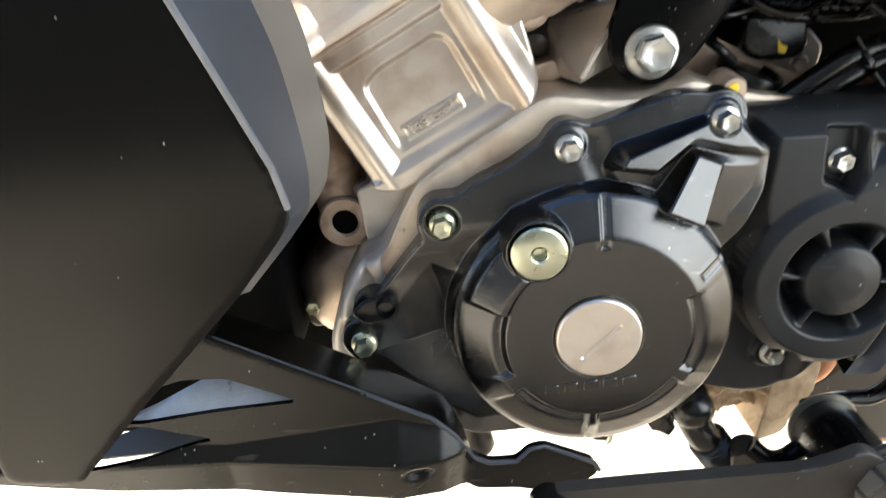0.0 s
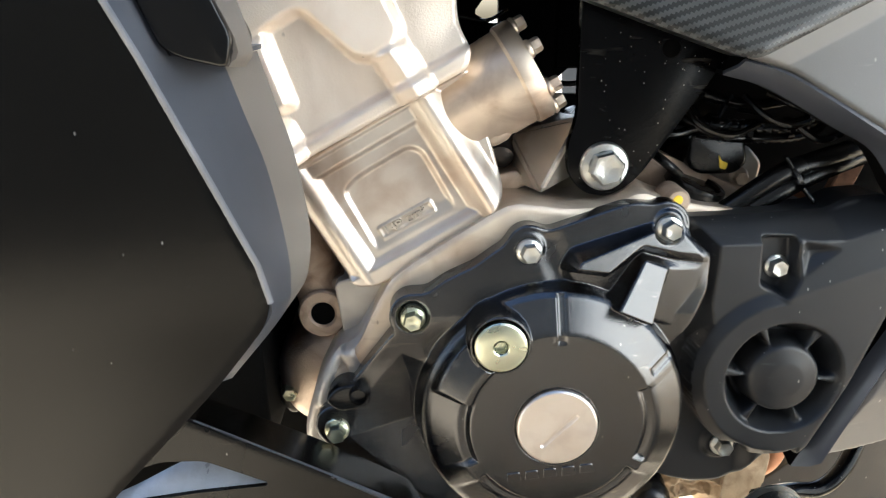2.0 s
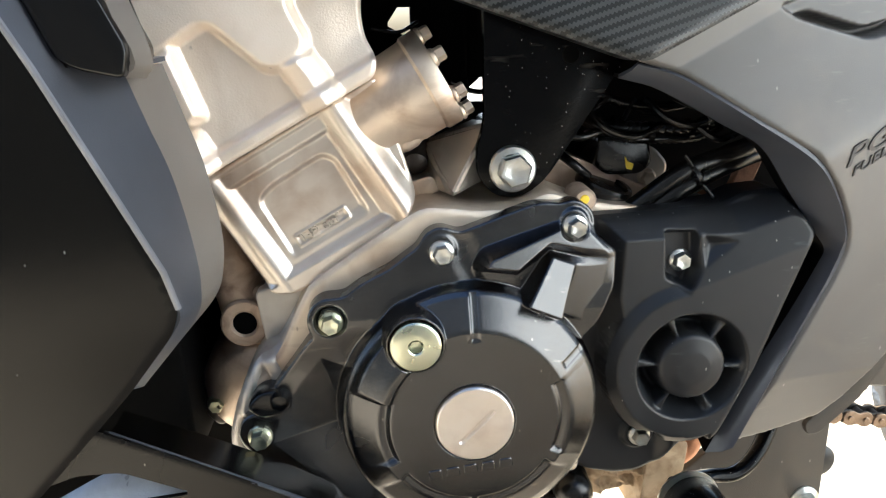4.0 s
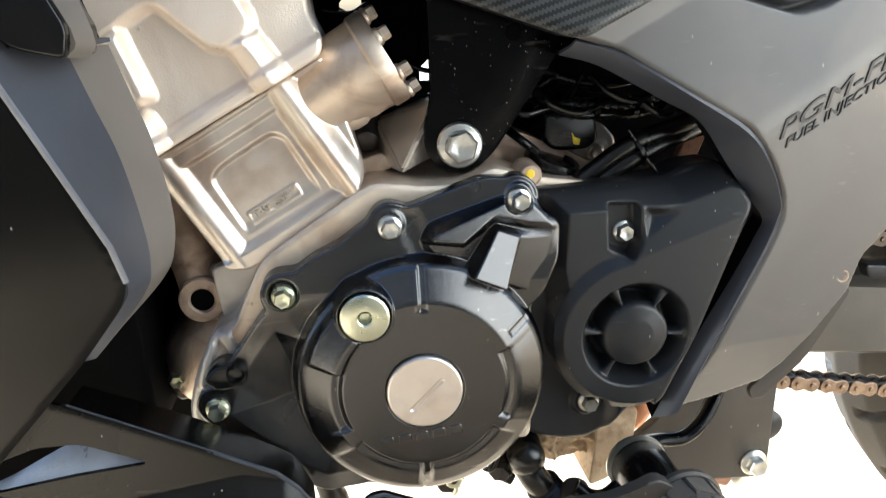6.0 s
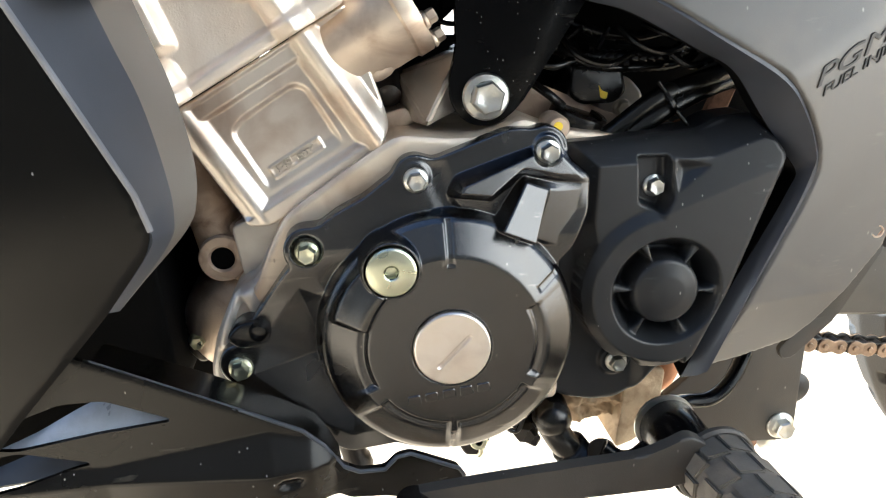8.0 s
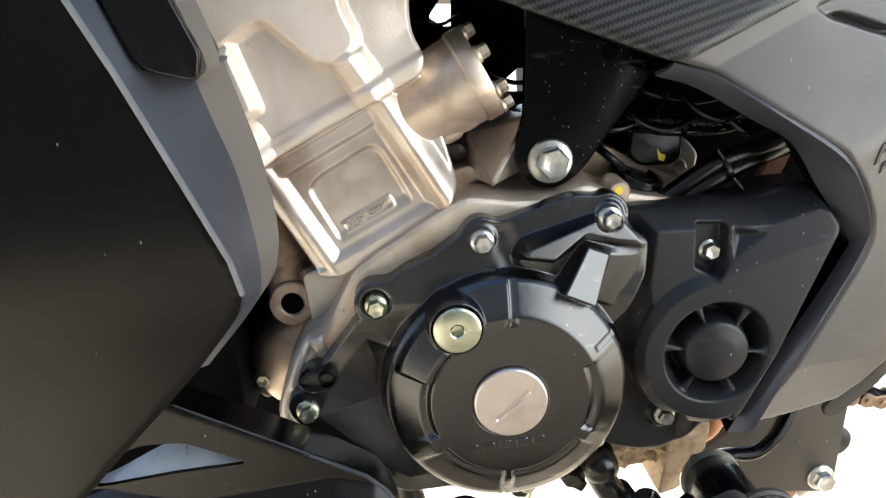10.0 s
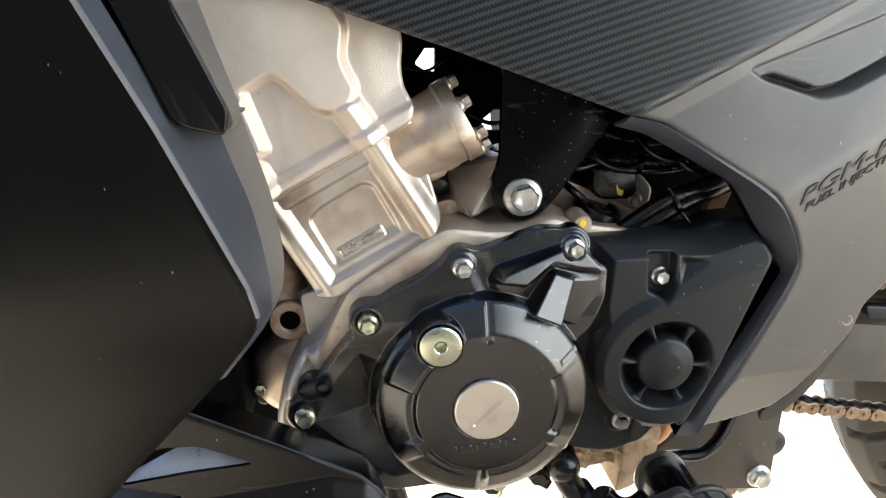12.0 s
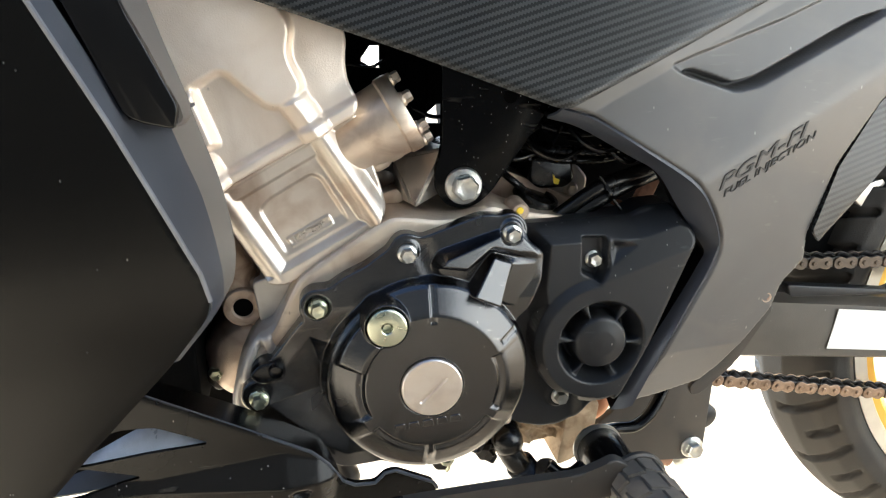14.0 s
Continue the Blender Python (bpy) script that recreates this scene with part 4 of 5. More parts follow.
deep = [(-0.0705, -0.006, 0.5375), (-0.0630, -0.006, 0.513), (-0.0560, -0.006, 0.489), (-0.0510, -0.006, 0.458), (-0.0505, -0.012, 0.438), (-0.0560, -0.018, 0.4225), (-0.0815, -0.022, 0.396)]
part("inner_lip", shell([smooth_line(outer), smooth_line(inner)], 0.0025), LIP, front, "bevelled edge with blue-grey sky light in its colour")
part("return_lip", shell([smooth_line(inner), smooth_line(deep)], 0.0025), RETURN, front, "thin return edge, coloured brown-grey as if lit")
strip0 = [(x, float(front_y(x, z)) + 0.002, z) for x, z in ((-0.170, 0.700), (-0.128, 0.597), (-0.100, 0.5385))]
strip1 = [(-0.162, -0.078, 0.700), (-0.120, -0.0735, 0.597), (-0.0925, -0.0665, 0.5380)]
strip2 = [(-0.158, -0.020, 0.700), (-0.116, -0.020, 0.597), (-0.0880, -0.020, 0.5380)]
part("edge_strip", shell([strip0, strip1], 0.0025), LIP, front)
# near-black sheets hold the shade inside the duct
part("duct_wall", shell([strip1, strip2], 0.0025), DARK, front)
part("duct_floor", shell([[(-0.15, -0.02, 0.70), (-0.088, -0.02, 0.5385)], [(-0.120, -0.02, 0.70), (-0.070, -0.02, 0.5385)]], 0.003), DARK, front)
part("duct_sill", shell([[(-0.100, -0.0725, 0.5375), (-0.0725, -0.042, 0.5368)], [(-0.09, -0.018, 0.539), (-0.066, -0.018, 0.539)]], 0.002), LIP, front)
blade = prism(rounded([(-0.160, 0.70), (-0.1185, 0.599), (-0.0945, 0.5415), (-0.0875, 0.5375), (-0.0695, 0.5335), (-0.0672, 0.5450), (-0.0900, 0.595), (-0.1225, 0.70)], 0.003), -0.0715, -0.03, 0.006)
part("duct_blade", blade, DUCT, front, "gloss black intake duct edge")
cheek0 = [(-0.1230, -0.066, 0.70), (-0.0905, -0.066, 0.595), (-0.0670, -0.066, 0.5450), (-0.0702, -0.066, 0.5338)]
cheek1 = [(-0.1105, -0.045, 0.70), (-0.0810, -0.045, 0.594), (-0.0650, -0.045, 0.544), (-0.0680, -0.045, 0.5325)]
part("duct_cheek", shell([smooth_line(cheek0, 4), smooth_line(cheek1, 4)], 0.002), RETURN, front, "inner side of the duct, coloured brown-grey as if lit")

# ---- belly cowl ----
RIDGE = [(-0.30, 0.455), (-0.108, 0.364), (-0.056, 0.3385), (-0.008, 0.3145), (0.003, 0.304), (0.012, 0.289), (0.020, 0.2835), (0.034, 0.281), (0.041, 0.287), (0.049, 0.287), (0.077, 0.2695), (0.080, 0.264)]
VENTS = ([(-0.185, 0.322), (-0.125, 0.3425), (-0.104, 0.3425), (-0.070, 0.3275), (-0.110, 0.3235), (-0.150, 0.3175)], [(-0.19, 0.311), (-0.150, 0.3165), (-0.1135, 0.3065), (-0.150, 0.2985), (-0.185, 0.294)])


def belly_shape(P):
    d = inside(P, rounded([*RIDGE[:6], (0.020, 0.2835), (0.034, 0.281), (0.041, 0.287), (0.049, 0.287), (0.077, 0.2695), (0.080, 0.260), (0.062, 0.250), (0.034, 0.262), (0.006, 0.269), (-0.083, 0.271), (-0.167, 0.277), (-0.40, 0.32), (-0.40, 0.44)], 0.003))
    for v in VENTS:
        d = np.minimum(d, -inside(P, rounded(v, 0.004)))
    return d


def belly_height(P):
    x, z = P[:, 0], P[:, 1]
    # brown upper wall, a ledge that leans out below the crease, and a bottom strip turned under
    crease = np.interp(x, [-0.2, -0.109, -0.053, -0.026, -0.004, 0.009], [0.306, 0.303, 0.311, 0.315, 0.309, 0.299])
    wide = np.maximum(crease - 0.296, 0.003)
    out = np.clip((crease - z) / wide, 0, 1) * step(0.010 - x, 0.012)
    y = -0.040 - 0.05 * (z - 0.33) + 0.25 * np.clip(x - 0.005, 0, None) - np.minimum(0.014, 0.75 * wide) * out
    y += 0.30 * np.clip(0.2955 - z, 0, None) * step(0.010 - x, 0.012)
    y += 0.004 * step(0.0035 - np.hypot((x + 0.016) / 1.8, z - 0.2875), 0.0015)
    S = inside(P, rounded([*RIDGE, (0.086, 0.250), (0.05, 0.20), (-0.40, 0.20), (-0.40, 0.44)], 0.003))
    return y + fillet(np.clip(S, 0, None), 0.0008)


belly = relief("belly_cowl", (-0.41, 0.220, 0.090, 0.46), 0.0016, belly_shape, belly_height, -0.003, BELLY, motorcycle, "satin black belly cowl with two louvre slots")
# lighter bead paints the highlight along the cowl's edge
part("edge_bead", hose([(x, -0.0383 + 0.25 * max(x - 0.005, 0), z - 0.0008) for x, z in dense(RIDGE[1:])], 0.0012, 8, 1), LIP, belly)
top0 = [(x, -0.0385, z - 0.0015) for x, z in RIDGE[1:6]]
top1 = [(-0.112, -0.002, 0.357), (-0.058, -0.002, 0.333), (-0.010, 0.0, 0.306), (0.000, 0.0, 0.296), (0.008, 0.0, 0.280)]
part("top_flange", shell([smooth_line(top0), smooth_line(top1)], 0.0025), MATT, belly)
# blades coloured lighter than the cowl to paint the sky's sheen
for mat, low, high in ((LOUVRE, [(-0.165, -0.0365, 0.3160), (-0.112, -0.0365, 0.3205), (-0.071, -0.0370, 0.3265)], [(-0.150, -0.028, 0.3185), (-0.1045, -0.022, 0.3365), (-0.0725, -0.034, 0.3280)]),
                       (LIP, [(-0.175, -0.0365, 0.2965), (-0.145, -0.0365, 0.2985), (-0.1145, -0.0370, 0.3055)], [(-0.170, -0.026, 0.301), (-0.142, -0.024, 0.3085), (-0.1155, -0.034, 0.3068)])):
    part("louvre", shell([smooth_line(low), smooth_line(high)], 0.002), mat, belly, "louvre blade with the sky's sheen in its colour")

# ---- dark things behind, shade put into their near-black: radiator shroud, frame ----
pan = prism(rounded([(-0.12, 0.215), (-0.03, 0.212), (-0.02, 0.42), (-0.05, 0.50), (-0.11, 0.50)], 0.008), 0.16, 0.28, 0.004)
part("inner_shield", pan, DARK, motorcycle, "near-black backing for the shade behind the starter motor")
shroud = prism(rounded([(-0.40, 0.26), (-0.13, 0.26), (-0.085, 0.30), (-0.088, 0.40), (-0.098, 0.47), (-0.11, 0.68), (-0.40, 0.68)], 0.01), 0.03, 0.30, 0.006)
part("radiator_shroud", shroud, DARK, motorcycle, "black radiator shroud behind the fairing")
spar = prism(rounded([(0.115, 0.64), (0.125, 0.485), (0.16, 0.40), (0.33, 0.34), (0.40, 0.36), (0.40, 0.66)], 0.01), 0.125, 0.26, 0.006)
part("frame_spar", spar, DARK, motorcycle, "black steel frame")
# flat near-black panels fill the shade, with openings left between them
airbox = part("airbox", prism([(-0.11, 0.66), (-0.02, 0.50), (0.041, 0.44), (0.041, 0.66)], 0.12, 0.14), DARK, motorcycle, "near-black airbox underside with shade in its colour")
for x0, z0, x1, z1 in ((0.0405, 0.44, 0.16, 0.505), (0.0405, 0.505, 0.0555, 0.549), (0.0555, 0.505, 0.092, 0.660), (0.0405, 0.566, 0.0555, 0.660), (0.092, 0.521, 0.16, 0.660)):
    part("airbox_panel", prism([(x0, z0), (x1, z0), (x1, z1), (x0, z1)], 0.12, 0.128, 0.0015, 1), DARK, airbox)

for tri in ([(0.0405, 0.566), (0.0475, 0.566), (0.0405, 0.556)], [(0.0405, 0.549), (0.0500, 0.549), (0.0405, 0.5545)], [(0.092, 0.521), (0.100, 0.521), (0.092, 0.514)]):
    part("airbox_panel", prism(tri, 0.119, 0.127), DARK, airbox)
part("cable", hose([(0.080, 0.112, 0.519), (0.096, 0.110, 0.5125), (0.115, 0.112, 0.514)], 0.0017), RUBBER, airbox)
part("cable", hose([(0.030, 0.112, 0.553), (0.047, 0.110, 0.5505), (0.060, 0.112, 0.557)], 0.0012), RUBBER, airbox)

# ---- hoses and fittings above the crankcase ----
loom = hose([(0.135, 0.086, 0.512), (0.165, 0.076, 0.494), (0.20, 0.074, 0.489), (0.235, 0.078, 0.490), (0.262, 0.09, 0.505)], 0.0046, 12, 14, 0.0005)
cables = [hose([(0.145, 0.085, 0.507), (0.175, 0.068, 0.4875), (0.205, 0.070, 0.4835), (0.24, 0.08, 0.484), (0.27, 0.095, 0.50)], 0.0030, 10, 14, 0.0004), hose([(0.150, 0.10, 0.525), (0.18, 0.09, 0.507), (0.215, 0.09, 0.501), (0.25, 0.095, 0.507)], 0.0036, 10, 10)]
for k in range(7):
    x = 0.148 + 0.017 * k
    cables.append(hose([(x, 0.085, 0.498 + 0.012 * math.sin(2.1 * k)), (x + 0.014, 0.074 + 0.004 * (k % 2), 0.492 + 0.010 * math.cos(1.7 * k)), (x + 0.030, 0.088, 0.497 + 0.013 * math.sin(1.3 * k + 1))], 0.0016, 8, 6))
cables += [hose([(0.132, 0.078, 0.500), (0.150, 0.066, 0.487), (0.168, 0.070, 0.4895)], 0.0026, 10, 8), hose([(0.158, 0.070, 0.505), (0.168, 0.062, 0.492), (0.186, 0.060, 0.4865), (0.204, 0.066, 0.492)], 0.0020, 8, 8),
           hose([(0.196, 0.072, 0.508), (0.206, 0.062, 0.497), (0.222, 0.061, 0.492), (0.243, 0.070, 0.497)], 0.0022, 8, 8), hose([(0.228, 0.072, 0.492), (0.240, 0.064, 0.483), (0.255, 0.068, 0.486)], 0.0024, 8, 8),
           hose([(0.140, 0.075, 0.478), (0.150, 0.064, 0.470), (0.160, 0.068, 0.462)], 0.0028, 10, 8)]
wiring = part("wiring_loom", loom, RUBBER, motorcycle, "black taped wiring loom")
for c in cables:
    part("cable", c, RUBBER, wiring)
for p, d in (((0.176, 0.072, 0.4915), (0.9, 0.0, -0.3)), ((0.199, 0.071, 0.487), (1, 0, 0.0)), ((0.226, 0.076, 0.488), (1, 0.1, 0.1))):
    part("tape", turned([(0.0064, -0.002), (0.0070, -0.0016), (0.0070, 0.0016), (0.0064, 0.002)], p, d, 20), GLOSS, wiring)
for run in ([(0.168, 0.062, 0.420), (0.177, 0.054, 0.437), (0.196, 0.050, 0.454), (0.215, 0.049, 0.467), (0.238, 0.052, 0.474), (0.262, 0.060, 0.479), (0.29, 0.08, 0.482)],
            [(0.180, 0.060, 0.418), (0.189, 0.053, 0.436), (0.206, 0.050, 0.451), (0.227, 0.051, 0.4625), (0.251, 0.056, 0.471), (0.285, 0.075, 0.476)]):
    part("breather_hose", hose(run, 0.0060, 16), RUBBER, motorcycle, "thick black rubber breather hose")
tie = turned([(0.0092, -0.0012), (0.0099, -0.0012), (0.0099, 0.0012), (0.0092, 0.0012)], (0.2195, 0.050, 0.4640), (0.8, 0.05, 0.5), 16)
hose([(0.2165, 0.044, 0.470), (0.2105, 0.042, 0.477)], 0.0012, n=3, bm=tie)
hose([(0.2225, 0.041, 0.459), (0.229, 0.040, 0.451), (0.2315, 0.041, 0.445)], 0.0013, n=3, bm=tie)
part("cable_tie", tie, RUBBER, motorcycle, "black cable tie")
valve = prism(rounded([(0.166, 0.486), (0.199, 0.484), (0.202, 0.468), (0.195, 0.4615), (0.173, 0.4615), (0.165, 0.468)], 0.004), 0.070, 0.11, 0.003)
sensor = part("connector", valve, RUBBER, motorcycle, "black wiring connector")
part("paint_mark", prism(rounded([(0.1835, 0.4735), (0.1855, 0.470), (0.1895, 0.4685), (0.1885, 0.4645), (0.1848, 0.4655)], 0.001), 0.0692, 0.071, 0.0003, 1), YELLOW, sensor, "yellow paint dab")
cap = turned([(0, 0.001), (0.0145, 0.001), (0.0150, 0.003), (0.0178, 0.003), (0.0185, 0.001), (0.0185, -0.003), (0.0165, -0.004), (0.0165, -0.02)], (0.171, 0.070, 0.4555), (0.33, -0.22, 0.92), 36)
part("rubber_cap", cap, RUBBER, motorcycle, "round black rubber inlet seal")
deck = prism(rounded([(0.125, 0.484), (0.160, 0.470), (0.20, 0.452), (0.242, 0.445), (0.24, 0.41), (0.13, 0.42)], 0.006), 0.080, 0.20, 0.006)
part("upper_deck", deck, BOSSCAST, crankcase)
flange = prism(rounded([(0.192, 0.482), (0.213, 0.474), (0.222, 0.464), (0.219, 0.444), (0.196, 0.444), (0.189, 0.462)], 0.004), 0.094, 0.14, 0.003)
stop = part("throttle_flange", flange, CAST, motorcycle, "pale cast throttle body flange")
flange_bolt(stop, 0.2075, 0.094, 0.455, 0.0062, 0.0085, 0.006, BROWNCAST)
flange_bolt(motorcycle, 0.231, 0.070, 0.4405, 0.0075, 0.011, 0.010, ZINC, "zinc-plated bolt beside the hoses", 0.2, (-0.5, -0.8, 0.2))
part("pipe_end", turned([(0, 0), (0.0065, 0), (0.0072, 0.001), (0.0072, 0.02)], (0.2405, 0.064, 0.4385), (0.2, 1, 0.1), 24), COPPER, motorcycle, "copper-brown round pipe end")
pipe = prism([(0.263, 0.468), (0.276, 0.466), (0.260, 0.425), (0.246, 0.428)], 0.073, 0.079, 0.001, 1)
part("stay", pipe, RUST, motorcycle, "rusted flat steel stay")
block = prism(rounded([(0.165, 0.486), (0.178, 0.492), (0.186, 0.484), (0.172, 0.478)], 0.002), 0.085, 0.10, 0.001, 1)
part("clamp", block, CAST, motorcycle, "bright metal hose clamp")

# ---- below the engine: switch boot, small fittings ----
boot = turned([(0, -0.0125), (0.0045, -0.0115), (0.0085, -0.009), (0.0115, -0.005), (0.0125, 0.0), (0.0120, 0.006), (0.0128, 0.010), (0.0128, 0.014), (0.011, 0.016), (0.011, 0.05)], (0.1440, 0.024, 0.2685), (0.0, 1, 0.05), 28)
switch = part("switch_boot", boot, RUBBER, motorcycle, "black rubber elbow boot under the engine")
sock = hose([(0.144, 0.024, 0.263), (0.149, 0.0215, 0.254), (0.156, 0.022, 0.245)], 0.0095, 18, 5)
part("elbow", sock, RUBBER, switch)
sock = hose([(0.1535, 0.022, 0.249), (0.162, 0.0245, 0.2365), (0.173, 0.030, 0.2215)], 0.0108, 20, 8, 0.0013)
part("bellows", sock, RUBBER, switch, "ribbed rubber bellows")
part("collar", turned([(0, 0.0), (0.007, 0.0), (0.0085, 0.002), (0.0085, 0.016), (0.007, 0.018)], (0.127, 0.030, 0.2535), (0.35, 1, 0.3), 6), RUBBER, switch)
part("hook", hose([(0.113, 0.031, 0.267), (0.117, 0.030, 0.2595), (0.1225, 0.030, 0.2585), (0.1265, 0.031, 0.267)], 0.0017), RUBBER, switch, "small hooked clip")
tabs = prism(rounded([(0.118, 0.262), (0.126, 0.268), (0.131, 0.258), (0.140, 0.247), (0.136, 0.240), (0.124, 0.248)], 0.002), 0.035, 0.045, 0.001, 1)
part("switch_tab", tabs, RUBBER, switch)
lowlug = prism(rounded([(0.080, 0.257), (0.088, 0.2415), (0.099, 0.2405), (0.1065, 0.256), (0.106, 0.275), (0.082, 0.275)], 0.003), 0.032, 0.06, 0.002)
holder = part("drain_bracket", lowlug, GREASE, crankcase)
part("drain_fitting", turned([(0.0024, 0.002), (0.0024, 0.0), (0.005, 0.0), (0.0058, 0.001), (0.0058, 0.008)], (0.096, 0.025, 0.2550), seg=24), PASSIVATE, holder, "yellow zinc drain fitting")
part("strap", hose([(0.0975, 0.0285, 0.2505), (0.0978, 0.0285, 0.246), (0.0962, 0.0295, 0.2425)], 0.0017, n=4), PASSIVATE, holder)
part("case_lug", prism(rounded([(0.107, 0.275), (0.122, 0.275), (0.1185, 0.253), (0.113, 0.2495), (0.108, 0.252)], 0.004), 0.040, 0.07, 0.003), DIRTY, crankcase)
coil = hose([(0.229, 0.055, 0.305), (0.231, 0.05, 0.292), (0.228, 0.05, 0.279), (0.218, 0.052, 0.270)], 0.0085, 14)
part("hose_end", coil, COPPER, motorcycle, "copper-brown hose end below the sprocket cover")

# ---- footrest and gear pedal ----
plate = prism(rounded([(0.235, 0.245), (0.262, 0.268), (0.300, 0.315), (0.345, 0.315), (0.3425, 0.202), (0.284, 0.206), (0.250, 0.215)], 0.005), 0.070, 0.077, 0.0015, 2)
footrest = part("footrest_hanger", plate, HANGER, motorcycle, "dark grey steel footrest hanger plate")
flange_bolt(footrest, 0.331, 0.070, 0.216, 0.0105, 0.013, 0.010, ZINC, "large zinc-plated bolt", 0.2)
part("bobbin", turned([(0, 0), (0.010, 0), (0.0125, 0.002), (0.0125, 0.03)], (0.3455, 0.078, 0.240), seg=28), PLASTIC, footrest)
nut = turned([(0, 0), (0.0075, 0), (0.009, 0.001), (0.009, 0.018)], (0.327, 0.078, 0.1985), seg=6)
part("nut", nut, ZINC, footrest)
part("rust_tube", hose([(0.298, 0.085, 0.203), (0.318, 0.085, 0.196)], 0.008, n=3), RUST, footrest)
stay = hose([(0.205, 0.012, 0.276), (0.222, 0.022, 0.272), (0.238, 0.030, 0.268), (0.254, 0.032, 0.267), (0.268, 0.036, 0.274), (0.281, 0.045, 0.286), (0.296, 0.06, 0.305)], 0.0056, 12, 8, 0, 0.8)
part("stay_bar", stay, GLOSS, footrest, "bent gloss black bar")
pivot = turned([(0, -0.046), (0.016, -0.046), (0.0178, -0.044), (0.0185, -0.02), (0.0185, 0.006), (0.017, 0.008), (0, 0.008)], (0.214, 0.0, 0.266), seg=36)
part("pivot", pivot, GLOSS, footrest)
washer = turned([(0.015, 0.0), (0.0198, 0.0), (0.0198, 0.0015)], (0.212, 0.006, 0.268), seg=30)
part("washer", washer, ZINC, footrest)
peg = turned([(0, -0.004), (0.013, -0.004), (0.0185, 0.0), (0.020, 0.004), (0.0205, 0.02), (0.0205, 0.075), (0.0195, 0.082), (0.015, 0.085), (0, 0.085)], (0.2195, -0.046, 0.272), (0.07, -1, 0.0), 40)
collar = turned([(0.012, 0.004), (0.0225, 0.004), (0.0240, 0.0025), (0.0240, -0.0005), (0.0225, -0.002), (0.012, -0.002)], (0.2195, -0.046, 0.272), (0.07, -1, 0.0), 40)
part("peg_collar", collar, HANGER, footrest, "worn dark collar at the inner end of the peg")
rubber = part("peg_rubber", peg, DUSTY_RUBBER, footrest, "dusty grey rubber footpeg sleeve with blocks")
for row in range(4):
    for k in range(6):
        a = radians(8 + 36 * k + 16 * (row % 2))
        c = Vector((0.2195 + 0.07 * (0.006 + 0.0195 * row), -0.046 - 0.0105 - 0.0195 * row, 0.272))
        blk = bmesh.new()
        quad = []
        for da, dy in ((-0.315, -0.0100), (0.255, -0.0070), (0.325, 0.0094), (-0.245, 0.0064)):
            quad.append([c + Vector((math.cos(a + da) * rr, dy, math.sin(a + da) * rr)) for rr in (0.0190, 0.0222)])
        lo, hi = [blk.verts.new(q[0]) for q in quad], [blk.verts.new(q[1]) for q in quad]
        top = blk.faces.new(hi)
        for i in range(4):
            blk.faces.new((lo[i], lo[(i + 1) % 4], hi[(i + 1) % 4], hi[i]))
        bmesh.ops.bevel(blk, geom=list(top.edges), offset=0.0008, segments=2, affect="EDGES")
        me = bpy.data.meshes.new("block")
        blk.to_mesh(me)
        blk.free()
        mesh_part("block", me, DUSTY_RUBBER, footrest)
pedal = prism(rounded([(0.038, 0.2682), (0.046, 0.2782), (0.060, 0.2797), (0.094, 0.2822), (0.142, 0.2852), (0.174, 0.2867), (0.190, 0.2922), (0.200, 0.2972), (0.212, 0.2902), (0.215, 0.2722), (0.196, 0.2652), (0.150, 0.2647), (0.100, 0.2642), (0.048, 0.2602)], 0.005), -0.054, -0.046, 0.0016)
gear = part("gear_pedal", pedal, HANGER, motorcycle, "gloss black steel gear pedal")
part("toe_rubber", turned([(0, 0), (0.008, 0), (0.0095, 0.002), (0.0095, 0.04), (0.008, 0.042), (0, 0.042)], (0.048, -0.045, 0.270), (0, -1, 0), 24), RUBBER, gear)
crank = hose([(0.206, 0.006, 0.256), (0.192, 0.002, 0.248), (0.180, 0.0, 0.250), (0.171, 0.004, 0.256)], 0.006)
part("linkage_arm", crank, GLOSS, gear)
part("linkage_joint", turned([(0, 0), (0.008, 0), (0.009, 0.002), (0.009, 0.016), (0, 0.018)], (0.170, 0.0, 0.246), (0.3, 1, 0.1), 20), GREASE, gear)

# ---- swingarm, chain and rear wheel ----
def beam(x):
    return 0.347 - 0.098 * (x - 0.42), 0.283 - 0.085 * (x - 0.42)


arm = bmesh.new()
sections = []
for x in (0.33, 0.42, 0.55, 0.70, 0.84):
    t, b = beam(x)
    sections.append([(x, 0.108, t), (x, 0.100, t - 0.007), (x, 0.0985, (t + b) / 2), (x, 0.100, b + 0.004), (x, 0.106, b), (x, 0.135, b), (x, 0.135, t)])
rings = [[arm.verts.new(p) for p in s] for s in sections]
for A, B in zip(rings, rings[1:]):
    for k in range(7):
        arm.faces.new((A[k], A[(k + 1) % 7], B[(k + 1) % 7], B[k]))
arm.faces.new(rings[0])
arm.faces.new(rings[-1][::-1])
swing = part("swingarm", arm, ARMPAINT, motorcycle, "dark grey box-section swingarm", 30)
part("sticker", prism([(0.480, 0.331), (0.56, 0.323), (0.556, 0.283), (0.4745, 0.291)], 0.0975, 0.0982), WHITE, swing, "blank white label")
guard = prism(rounded([(0.415, 0.362), (0.52, 0.352), (0.60, 0.40), (0.60, 0.345), (0.42, 0.350)], 0.004), 0.088, 0.098, 0.003)
part("chain_guard", guard, PLASTIC, motorcycle, "black plastic chain guard")
rail = prism(rounded([(0.485, 0.436), (0.53, 0.450), (0.66, 0.455), (0.66, 0.405), (0.535, 0.412), (0.515, 0.414)], 0.006), 0.125, 0.15, 0.004)
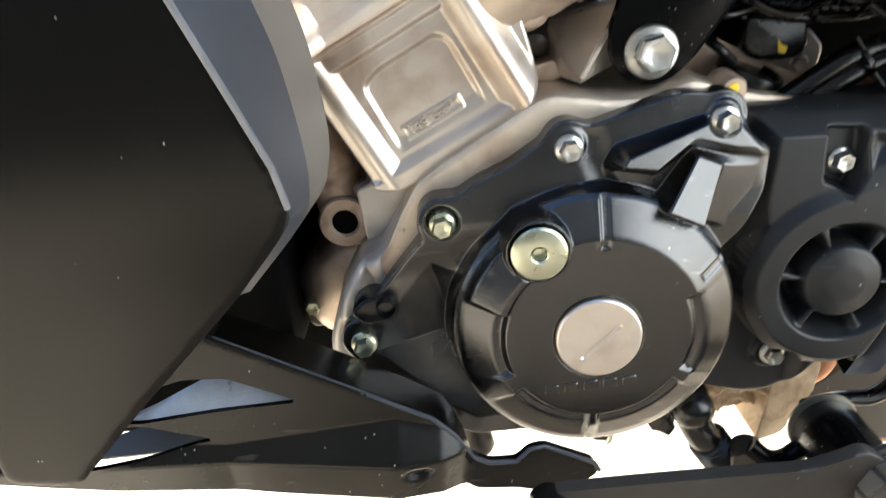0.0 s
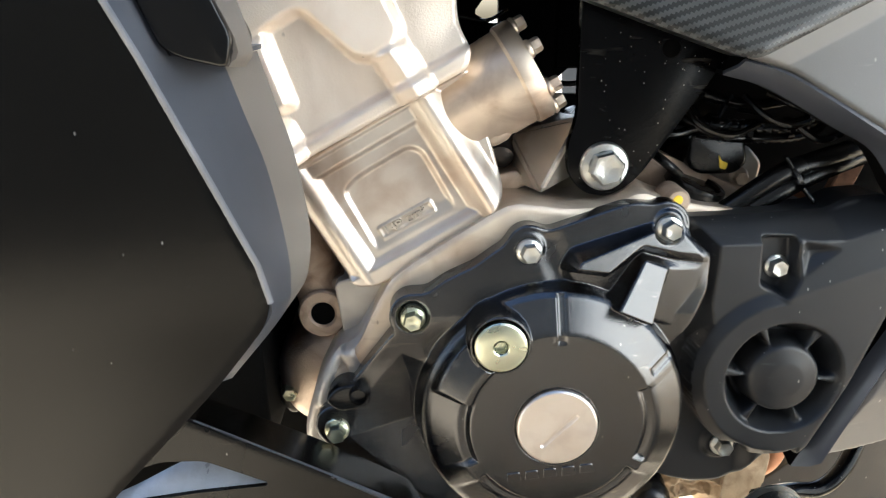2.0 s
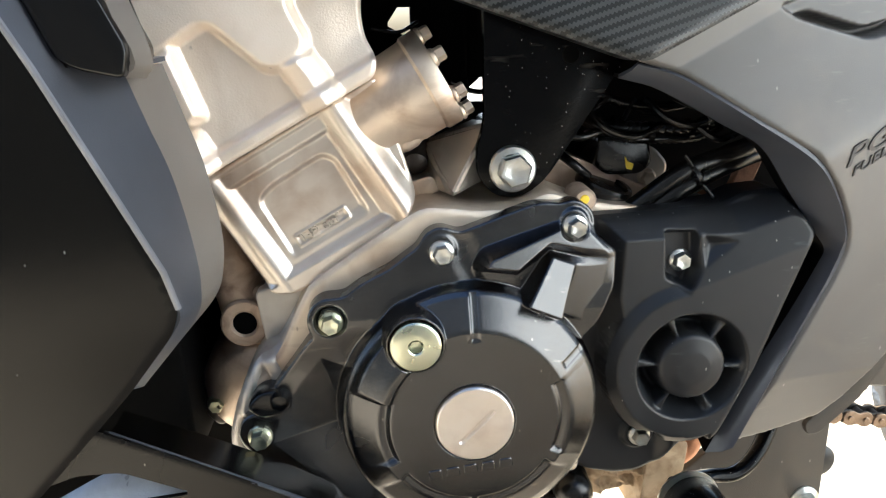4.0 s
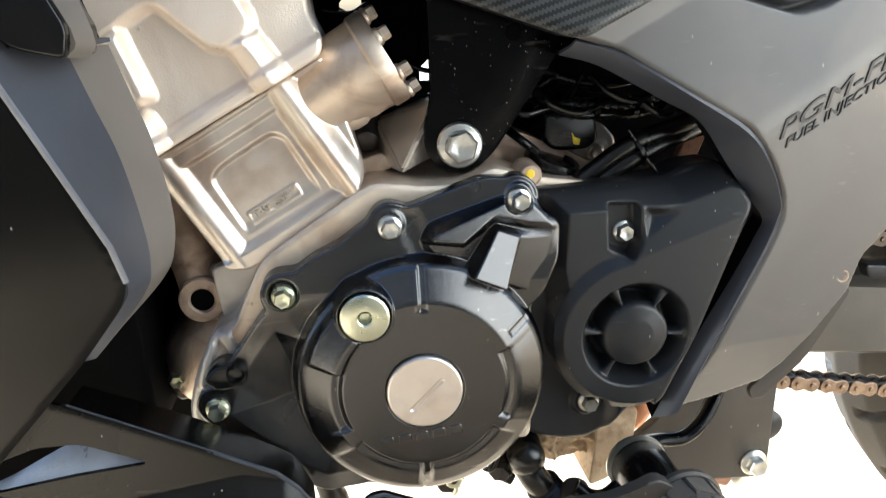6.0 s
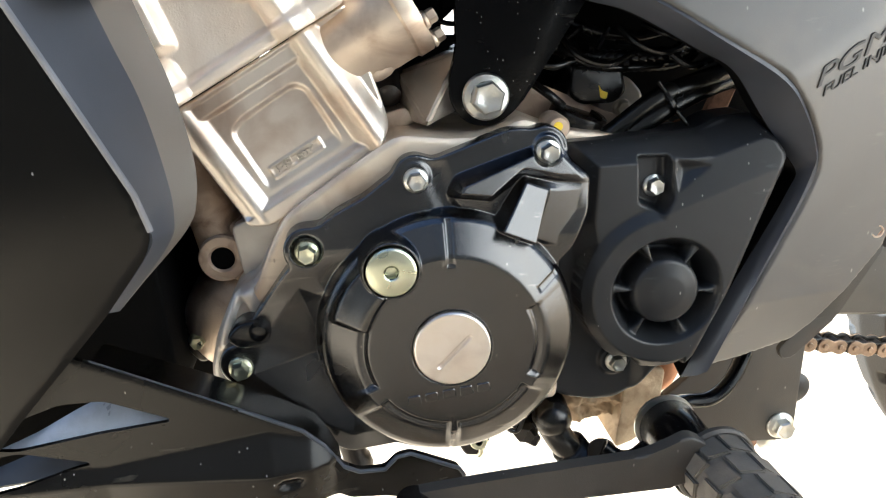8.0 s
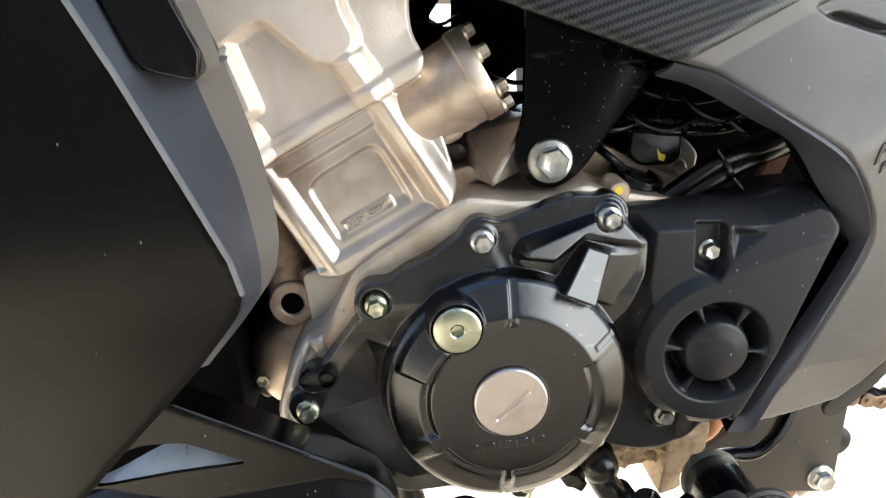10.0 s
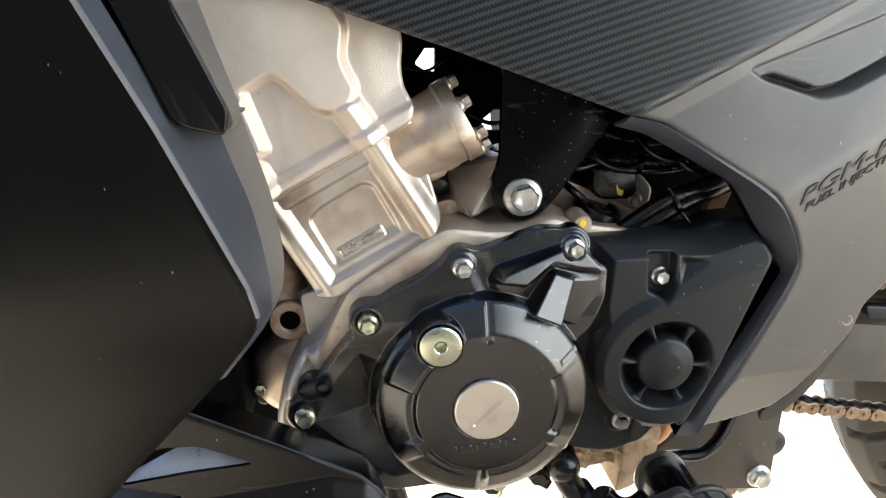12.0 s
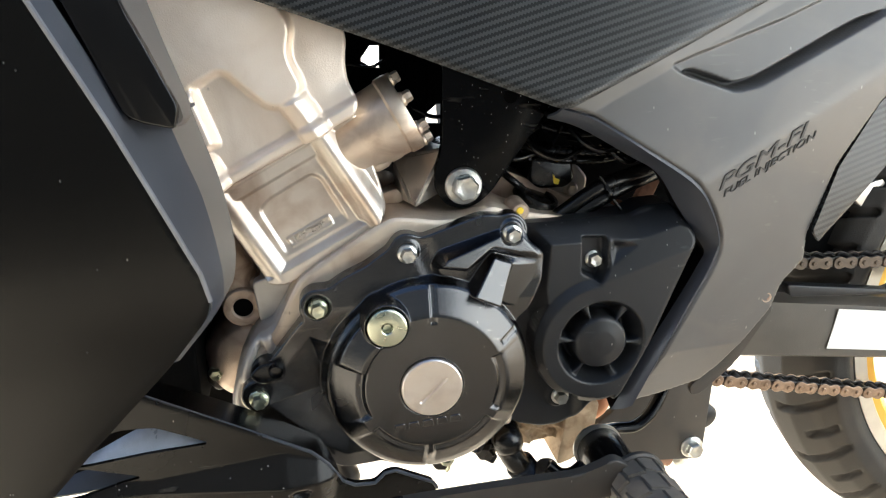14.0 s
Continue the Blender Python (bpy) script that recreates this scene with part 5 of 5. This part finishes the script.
part("subframe", rail, CAST, motorcycle, "silver subframe casting")
mud = prism(rounded([(0.40, 0.365), (0.40, 0.60), (0.95, 0.66), (0.95, 0.60), (0.66, 0.46), (0.60, 0.37)], 0.01), 0.135, 0.24, 0.006)
part("rear_hugger", mud, DARK, motorcycle, "black inner mudguard")


def eight(a, b, r, waist):
    """Outline of a chain plate round two pins, drawn in at its middle."""
    (ax, az), (bx, bz) = a, b
    d = math.atan2(bz - az, bx - ax)
    c = ((ax + bx) / 2, (az + bz) / 2)
    out = [(bx + r * math.cos(d + t), bz + r * math.sin(d + t)) for t in (radians(-110 + 220 * k / 8) for k in range(9))]
    out.append((c[0] - waist * math.sin(d), c[1] + waist * math.cos(d)))
    out += [(ax + r * math.cos(d + t), az + r * math.sin(d + t)) for t in (radians(70 + 220 * k / 8) for k in range(9))]
    out.append((c[0] + waist * math.sin(d), c[1] - waist * math.cos(d)))
    return out


def chain_link(parent, a, b, wide, mat):
    y0 = 0.094
    plates = ((0.0, 0.0016), (0.0165, 0.0181)) if wide else ((0.0020, 0.0036), (0.0145, 0.0161))
    bm = bmesh.new()
    for s, e in plates:
        prism(eight(a, b, 0.0060, 0.0042), y0 + s, y0 + e, 0.0004, 1, bm)
    for x, z in (a, b):
        r = 0.0022 if wide else 0.0042
        s, e = (-0.0012, 0.0193) if wide else (0.0036, 0.0145)
        turned([(0, s), (r * 0.8, s), (r, s + 0.0004), (r, e), (0, e)], (x, y0, z), seg=12, bm=bm)
    return part("outer_link" if wide else "inner_link", bm, mat if wide else GREASE, parent)


chain = tagged(new("drive_chain"), "bronze-coloured roller drive chain with greasy links")
chain.parent = motorcycle
# the upper run takes the darker copy that paints its shade
for x0, z0, slope, count, mat in ((0.3265, 0.2735, -0.172, 24, CHAINMETAL), (0.418, 0.3795, -0.03, 18, CHAINSHADE)):
    pins, x, z = [], x0, z0
    for k in range(count + 1):
        pins.append((x, z))
        s = slope + 0.0015 * k
        x, z = x + 0.0127 * math.cos(s), z + 0.0127 * math.sin(s)
    for k in range(count):
        chain_link(chain, pins[k], pins[k + 1], k % 2 == 0, mat)
guide = prism(rounded([(0.325, 0.300), (0.362, 0.300), (0.362, 0.280), (0.345, 0.262), (0.330, 0.262)], 0.006), 0.086, 0.092, 0.002)
part("chain_slider", guide, PLASTIC, motorcycle, "black chain slider")

WX, WY, WZ, WR = 0.770, 0.180, 0.312, 0.312


def tyre_mesh():
    """The tyre as a ring of crosswise sections, with slanted grooves sunk into the tread."""
    n, k = 900, 64
    th = np.linspace(0, 2 * math.pi, n, endpoint=False)
    s = np.linspace(-1, 1, k)
    r = np.interp(np.abs(s), [0, 0.3, 0.6, 0.75, 0.88, 1.0], [WR, WR - 0.006, WR - 0.024, WR - 0.040, WR - 0.056, 0.240])
    w = np.sign(s) * np.interp(np.abs(s), [0, 0.3, 0.6, 0.75, 0.88, 1.0], [0, 0.028, 0.054, 0.064, 0.064, 0.050])
    T, Sx = np.meshgrid(th, s, indexing="ij")
    step_a = 2 * math.pi / 26
    depth = np.zeros_like(T)
    for shift, lo, hi, bend in ((0.0, 0.14, 0.72, 0.20), (0.5, 0.42, 0.70, 0.12)):
        u = ((T / step_a + np.sign(Sx) * 0.25 + shift + bend * 4 * (np.abs(Sx) - 0.3) ** 2 + 0.35 * np.abs(Sx)) % 1.0 - 0.5) * step_a * WR
        d = np.minimum(0.0046 - np.abs(u), np.minimum(np.abs(Sx) - lo, hi - np.abs(Sx)) * 0.09)
        depth = np.maximum(depth, 0.009 * np.clip(d / 0.0015 + 0.5, 0, 1))
    R = r[None, :] - depth
    X, Y, Z = WX + R * np.cos(T), WY + np.broadcast_to(w, T.shape), WZ + R * np.sin(T)
    verts = np.stack([X, Y, Z], -1).reshape(-1, 3)
    i, j = np.meshgrid(np.arange(n), np.arange(k - 1), indexing="ij")
    a, b = i * k + j, ((i + 1) % n) * k + j
    quads = np.stack([a, a + 1, b + 1, b], -1).reshape(-1, 4)
    me = bpy.data.meshes.new("tyre")
    me.from_pydata(verts.tolist(), [], quads.tolist())
    me.shade_smooth()
    return me


wheel = tagged(new("rear_wheel"), "rear wheel with gold rim and grooved black tyre")
wheel.parent = motorcycle
mesh_part("tyre", tyre_mesh(), TYRE, wheel)
rim = turned([(0.2418, -0.052), (0.2440, -0.046), (0.2311, -0.042), (0.2204, -0.03), (0.2140, 0.0), (0.2204, 0.03), (0.2311, 0.042), (0.2440, 0.046), (0.2418, 0.052), (0.2193, 0.05), (0.2054, 0.03), (0.1990, 0.0), (0.2054, -0.03), (0.2193, -0.05), (0.2418, -0.052)], (WX, WY, WZ), seg=96)
rim_ob = part("rim", rim, GOLD, wheel, "gold-painted alloy rim")
part("rim_lip", turned([(0.2434, -0.0535), (0.2434, -0.0545), (0.2301, -0.0545), (0.2279, -0.0515), (0.2322, -0.0505)], (WX, WY, WZ), seg=96), RIMLIP, rim_ob, "pale polished rim lip")
part("hub", turned([(0, -0.07), (0.04, -0.07), (0.045, -0.05), (0.045, 0.05), (0.04, 0.07), (0, 0.07)], (WX, WY, WZ), seg=32), GOLD, wheel)
for k in range(5):
    a = 2 * math.pi * k / 5 + 0.3
    part("spoke", hose([(WX + rr * math.cos(a), WY, WZ + rr * math.sin(a)) for rr in (0.03, 0.10, 0.205)], 0.013, n=4), GOLD, wheel)
